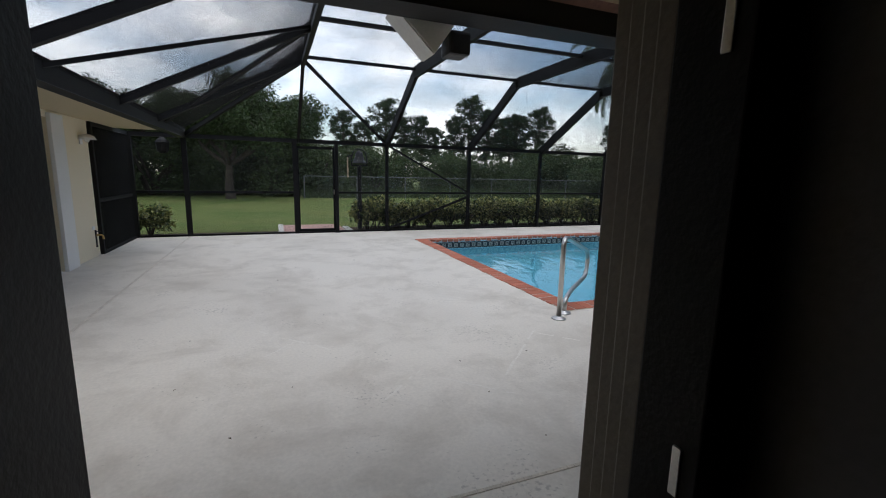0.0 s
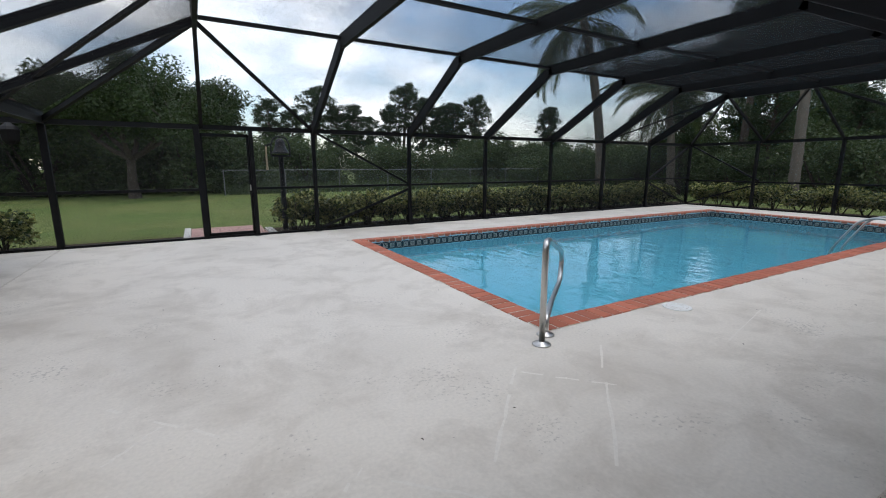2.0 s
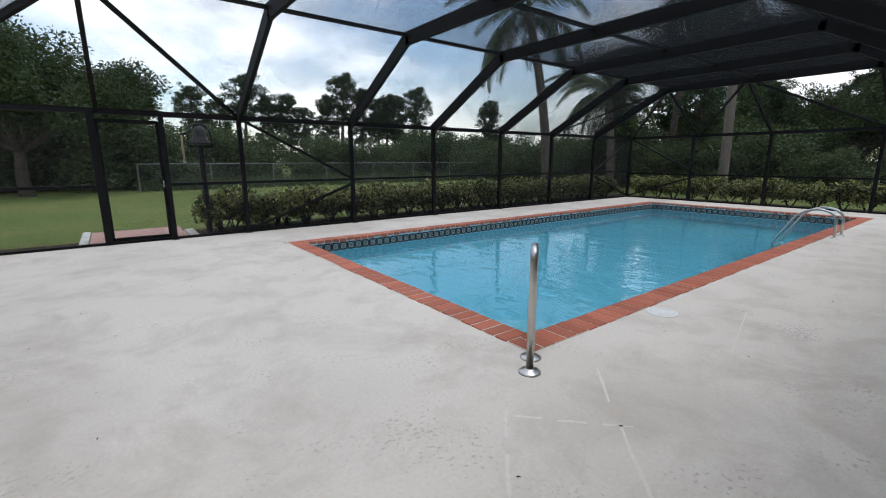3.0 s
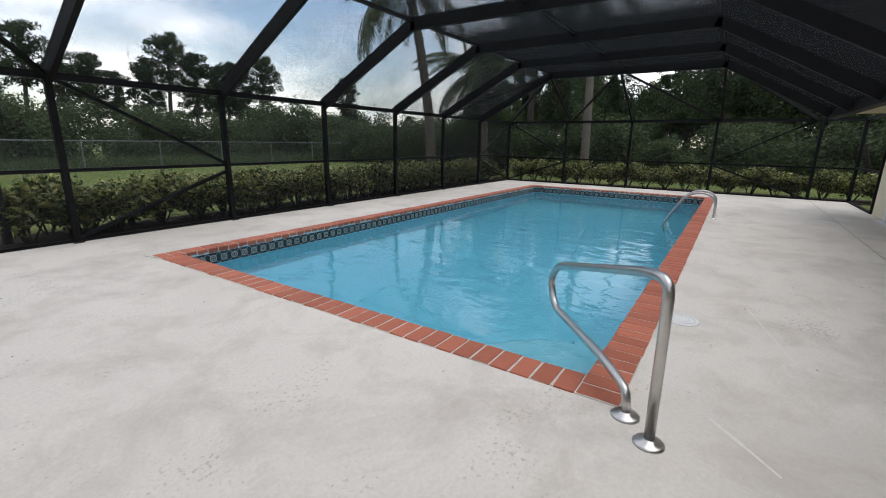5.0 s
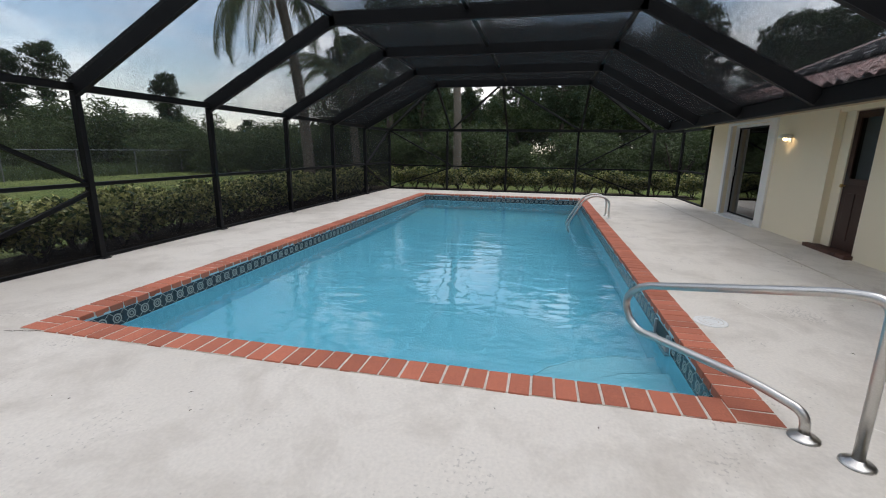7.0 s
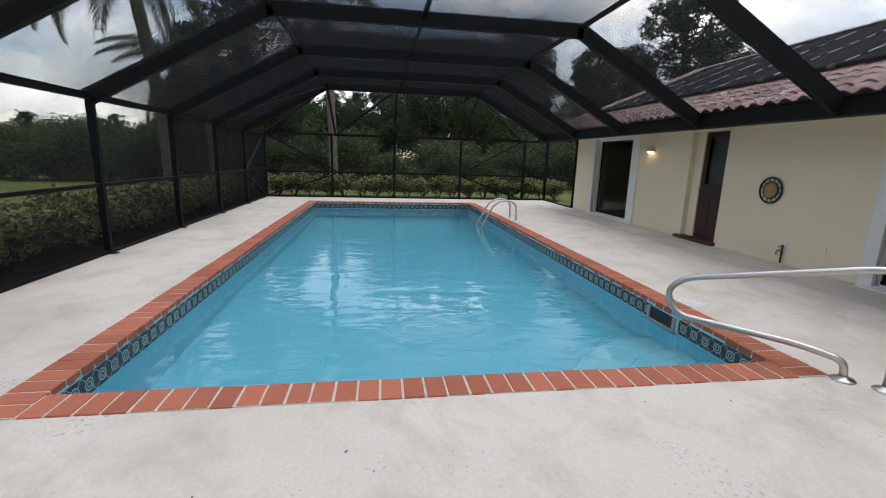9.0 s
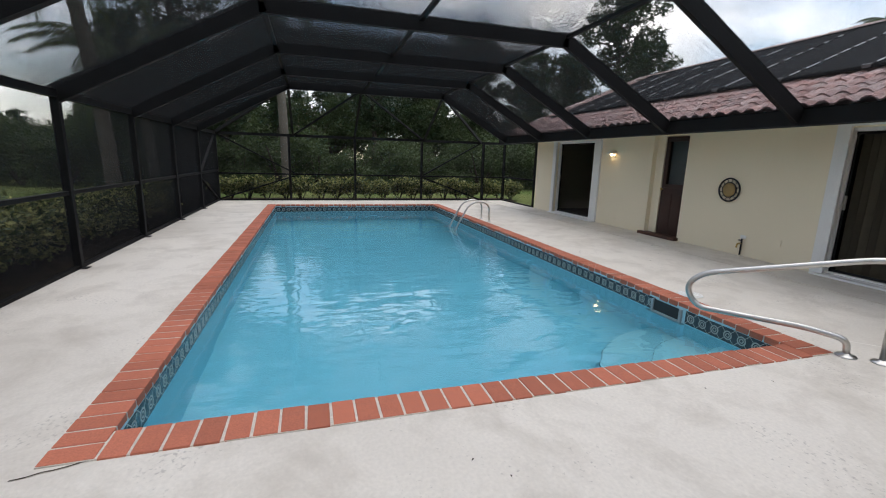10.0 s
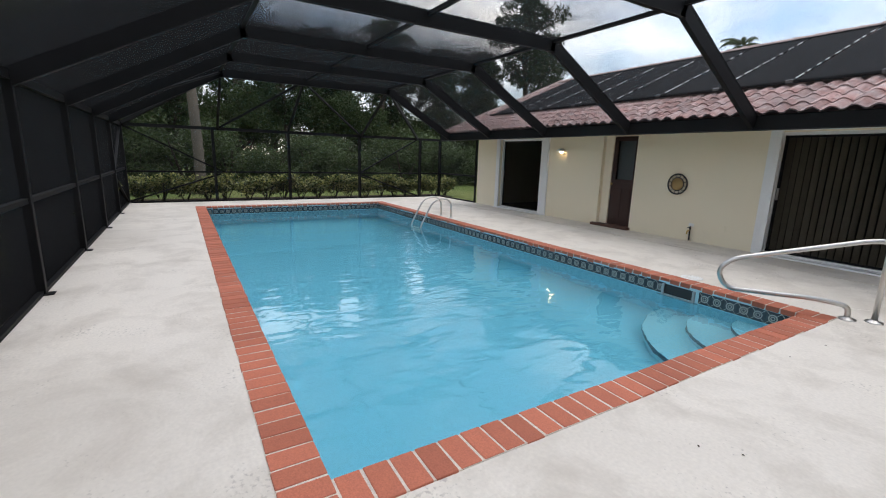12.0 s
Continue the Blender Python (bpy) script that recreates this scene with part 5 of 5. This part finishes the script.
# grass blades and weeds
def tufts(name, area, n, h, material, seed, label):
    rng = np.random.default_rng(seed)
    x = rng.uniform(area[0], area[1], n)
    y = area[2] + (area[3] - area[2]) * rng.random(n) ** 1.4
    a = rng.uniform(0, 6.28, n)
    hh = h * rng.uniform(0.5, 1.3, n)
    lx, ly = rng.normal(0, 0.5, n) * hh, rng.normal(0, 0.5, n) * hh
    w = 0.004 + 0.02 * h
    base = np.stack([x, y, np.full(n, -0.065)], 1)
    d = np.stack([np.cos(a) * w, np.sin(a) * w, np.zeros(n)], 1)
    tip = base + np.stack([lx, ly, hh], 1)
    v = np.stack([base - d, base + d, tip], 1).reshape(-1, 3)
    me = bpy.data.meshes.new(name)
    me.from_pydata(v.tolist(), [], np.arange(3 * n).reshape(-1, 3).tolist())
    me.materials.append(material)
    return tagged(new(name, me), label, "grass", kind="stuff")


tufts("grass", (-12, 26, 10.9, 25.0), 90000, 0.035, GRASSLEAF, 61, "short mown lawn grass")
tufts("grass", (17.8, 25, -6, 14), 16000, 0.05, GRASSLEAF, 62, "short mown grass beyond the far hedge")
tufts("weeds", (2, 56, 25.7, 32), 22000, 0.55, BUSHLEAF, 63, "tall weeds behind the fence")

# ---- threads of the insect mesh: fine upright wires, which close up when seen along the sheet ----
def threads(rows):
    """rows: (corner a, corner b, corner a2, corner b2): threads run from the edge a-b to the edge a2-b2."""
    verts, faces = [], []
    for a, b, a2, b2, pitch, w, h in rows:
        a, b, a2, b2, h = Vector(a), Vector(b), Vector(a2), Vector(b2), h * FINE
        n = int((b - a).length / pitch)
        along = (b - a).normalized()
        nor = along.cross((a2 - a).normalized()).normalized()
        for k in range(n + 1):
            u = k / n
            p, q = a.lerp(b, u), a2.lerp(b2, u)
            pieces = max(1, int((q - p).length / 1.6))
            for j in range(pieces):
                s, e = p.lerp(q, j / pieces), p.lerp(q, (j + 1) / pieces)
                i = len(verts)
                for c in (s, e):
                    for dx, dn in ((-w, -h), (w, -h), (w, h), (-w, h)):
                        verts.append(tuple(c + along * dx / 2 + nor * dn / 2))
                for m in range(4):
                    faces.append((i + m, i + (m + 1) % 4, i + 4 + (m + 1) % 4, i + 4 + m))
    me = bpy.data.meshes.new("mesh_threads")
    me.from_pydata(verts, [], faces)
    me.materials.append(BRONZE)
    ob = new("mesh_threads", me)
    ob.parent = cage
    return tagged(ob, "fine black threads of the insect mesh", kind="stuff")


PITCH, TW, FINE = 0.0055, 0.00047, 0.50
e = TOPZ + 0.08
x0, x1 = HIP, POSTS[-1]
threads(((( x0, KL, e), (x1, KL, e), (x0, FRONT, EAVE + 0.055), (x1, FRONT, EAVE + 0.055), PITCH, TW, 0.0027),
         ((x0, KR, e), (x1, KR, e), (x0, KL, e), (x1, KL, e), PITCH, TW, 0.0025),
         ((x0, GUT, EAVE + 0.095), (x1, GUT, EAVE + 0.095), (x0, KR, e), (x1, KR, e), PITCH, TW, 0.0027),
         ((WING, GUT, EAVE + 0.14), (WING, FRONT, EAVE + 0.14), (HIP, GUT, TOPZ + 0.01), (HIP, KL, TOPZ + 0.01), PITCH, TW, 0.0013),
         ((WALLX + 0.015, WALLEND + 0.06, 0.03), (WALLX + 0.015, FRONT, 0.03), (WALLX + 0.015, WALLEND + 0.06, EAVE), (WALLX + 0.015, FRONT, EAVE), PITCH, TW, 0.0030),
         ((WALLX + 0.07, FRONT + 0.026, 0.03), (FAR, FRONT + 0.026, 0.03), (WALLX + 0.07, FRONT + 0.026, EAVE), (FAR, FRONT + 0.026, EAVE), PITCH, TW, 0.0026)))


# ---- pieces: roof tiles, coping bricks, waterline tiles ----
def linked(first, k, m):
    ob = first if k == 0 else first.copy()
    if k:
        scene.collection.objects.link(ob)
    ob.matrix_basis = m
    return ob


bm = bmesh.new()
prof = [(0.79 * x, 0.58 * z) for x, z in ((-0.155, 0.0), (-0.135, 0.012), (-0.10, 0.055), (-0.05, 0.085), (0.0, 0.085), (0.05, 0.055), (0.085, 0.014), (0.12, 0.0), (0.155, 0.002))]
ends = []
for yy, lift in ((0.0, 0.024), (0.42, 0.0)):
    ends.append([[bm.verts.new((x, yy, z + lift + t)) for x, z in prof] for t in (0.0, -0.018)])
(t0, u0), (t1, u1) = ends
for a, b in ((t0, t1), (u1, u0), (u0, t0)):
    for k in range(len(prof) - 1):
        bm.faces.new((a[k], a[k + 1], b[k + 1], b[k]))
rt = part("roof_tile", bm, ROOFTILE, roof)
slope_m = Matrix((Vector((1, 0, 0)), sdir, snor)).transposed().to_4x4()
idx = 0
for c in range(4):
    for k in range(68):
        m = Matrix.Translation(on_roof(14.48 - 0.236 * k, 0.35 * c - 0.05, 0.012)) @ slope_m @ pose(random.uniform(-0.006, 0.006), random.uniform(-0.008, 0.008), random.uniform(0, 0.006), random.uniform(-0.8, 0.8), random.uniform(-1, 1), random.uniform(-0.8, 0.8))
        linked(rt, idx, m)
        idx += 1
for c in range(4, 15):
    for k in range(5):
        linked(rt, 1, Matrix.Translation(on_roof(14.48 - 0.236 * k, 0.35 * c - 0.05, 0.012)) @ slope_m)
bm = bmesh.new()
rr = [[(0.12 * s * math.cos(a), y, 0.09 * s * math.sin(a)) for a in (math.pi * k / 8 for k in range(9))] for y, s in ((0, 1.0), (0.42, 0.86))]
vs = [[bm.verts.new(p) for p in r] for r in rr]
for k in range(8):
    bm.faces.new((vs[0][k], vs[0][k + 1], vs[1][k + 1], vs[1][k]))
bm.faces.new(vs[0])
cap = part("ridge_tile", bm, RIDGETILE, roof)
for k in range(46):
    linked(cap, k, Matrix.Translation((14.6 - 0.38 * k, RIDGEY, RIDGEZ + 0.05)) @ pose(0, 0, random.uniform(0, 0.008), random.uniform(-1, 1), 0, 90))
for k in range(15):
    linked(cap, 1, Matrix.Translation(on_roof(14.6, run - 0.38 * k - 0.3, 0.04)) @ slope_m)

bm = boxed(-0.0635, 0.0635, -0.122, 0.118, -0.05, 0.012, bevel=0.007)
bk = part("brick", bm, BRICK, pool)
idx = 0


def jit():
    return pose(random.uniform(-0.0015, 0.0015), random.uniform(-0.003, 0.003), random.uniform(-0.002, 0.002), random.uniform(-0.4, 0.4), random.uniform(-0.4, 0.4), random.uniform(-0.7, 0.7))


n = 86
for k in range(n):
    x = QX0 + (k + 0.5) * (QX1 - QX0) / n
    for y, r in ((QY1 - 0.122, 0), (QY0 + 0.122, 180)):
        linked(bk, idx, pose(x, y, 0, 0, 0, r + 180) @ jit())
        idx += 1
n = 35
for k in range(n):
    y = QY0 + 0.244 + (k + 0.5) * (QY1 - QY0 - 0.488) / n
    for x, r in ((QX0 + 0.122, 90), (QX1 - 0.122, -90)):
        linked(bk, idx, pose(x, y, 0, 0, 0, r + 180) @ jit())
        idx += 1

bm = boxed(-0.0735, 0.0735, -0.006, 0.004, -0.0735, 0.0735, bevel=0.0025)
tl = part("waterline_tile", bm, TILE, pool)
idx = 0
ZT = -0.05 - 0.075
n = 78
for k in range(n):
    x = PX0 + (k + 0.5) * (PX1 - PX0) / n
    linked(tl, idx, pose(x, PY1 - 0.001, ZT, 0, 0, 180))
    idx += 1
    if not 4.53 < x < 5.0:
        linked(tl, idx, pose(x, PY0 + 0.001, ZT))
        idx += 1
n = 33
for k in range(n):
    y = PY0 + (k + 0.5) * (PY1 - PY0) / n
    for x, r in ((PX0 + 0.001, -90), (PX1 - 0.001, 90)):
        linked(tl, idx, pose(x, y, ZT, 0, 0, r))
        idx += 1
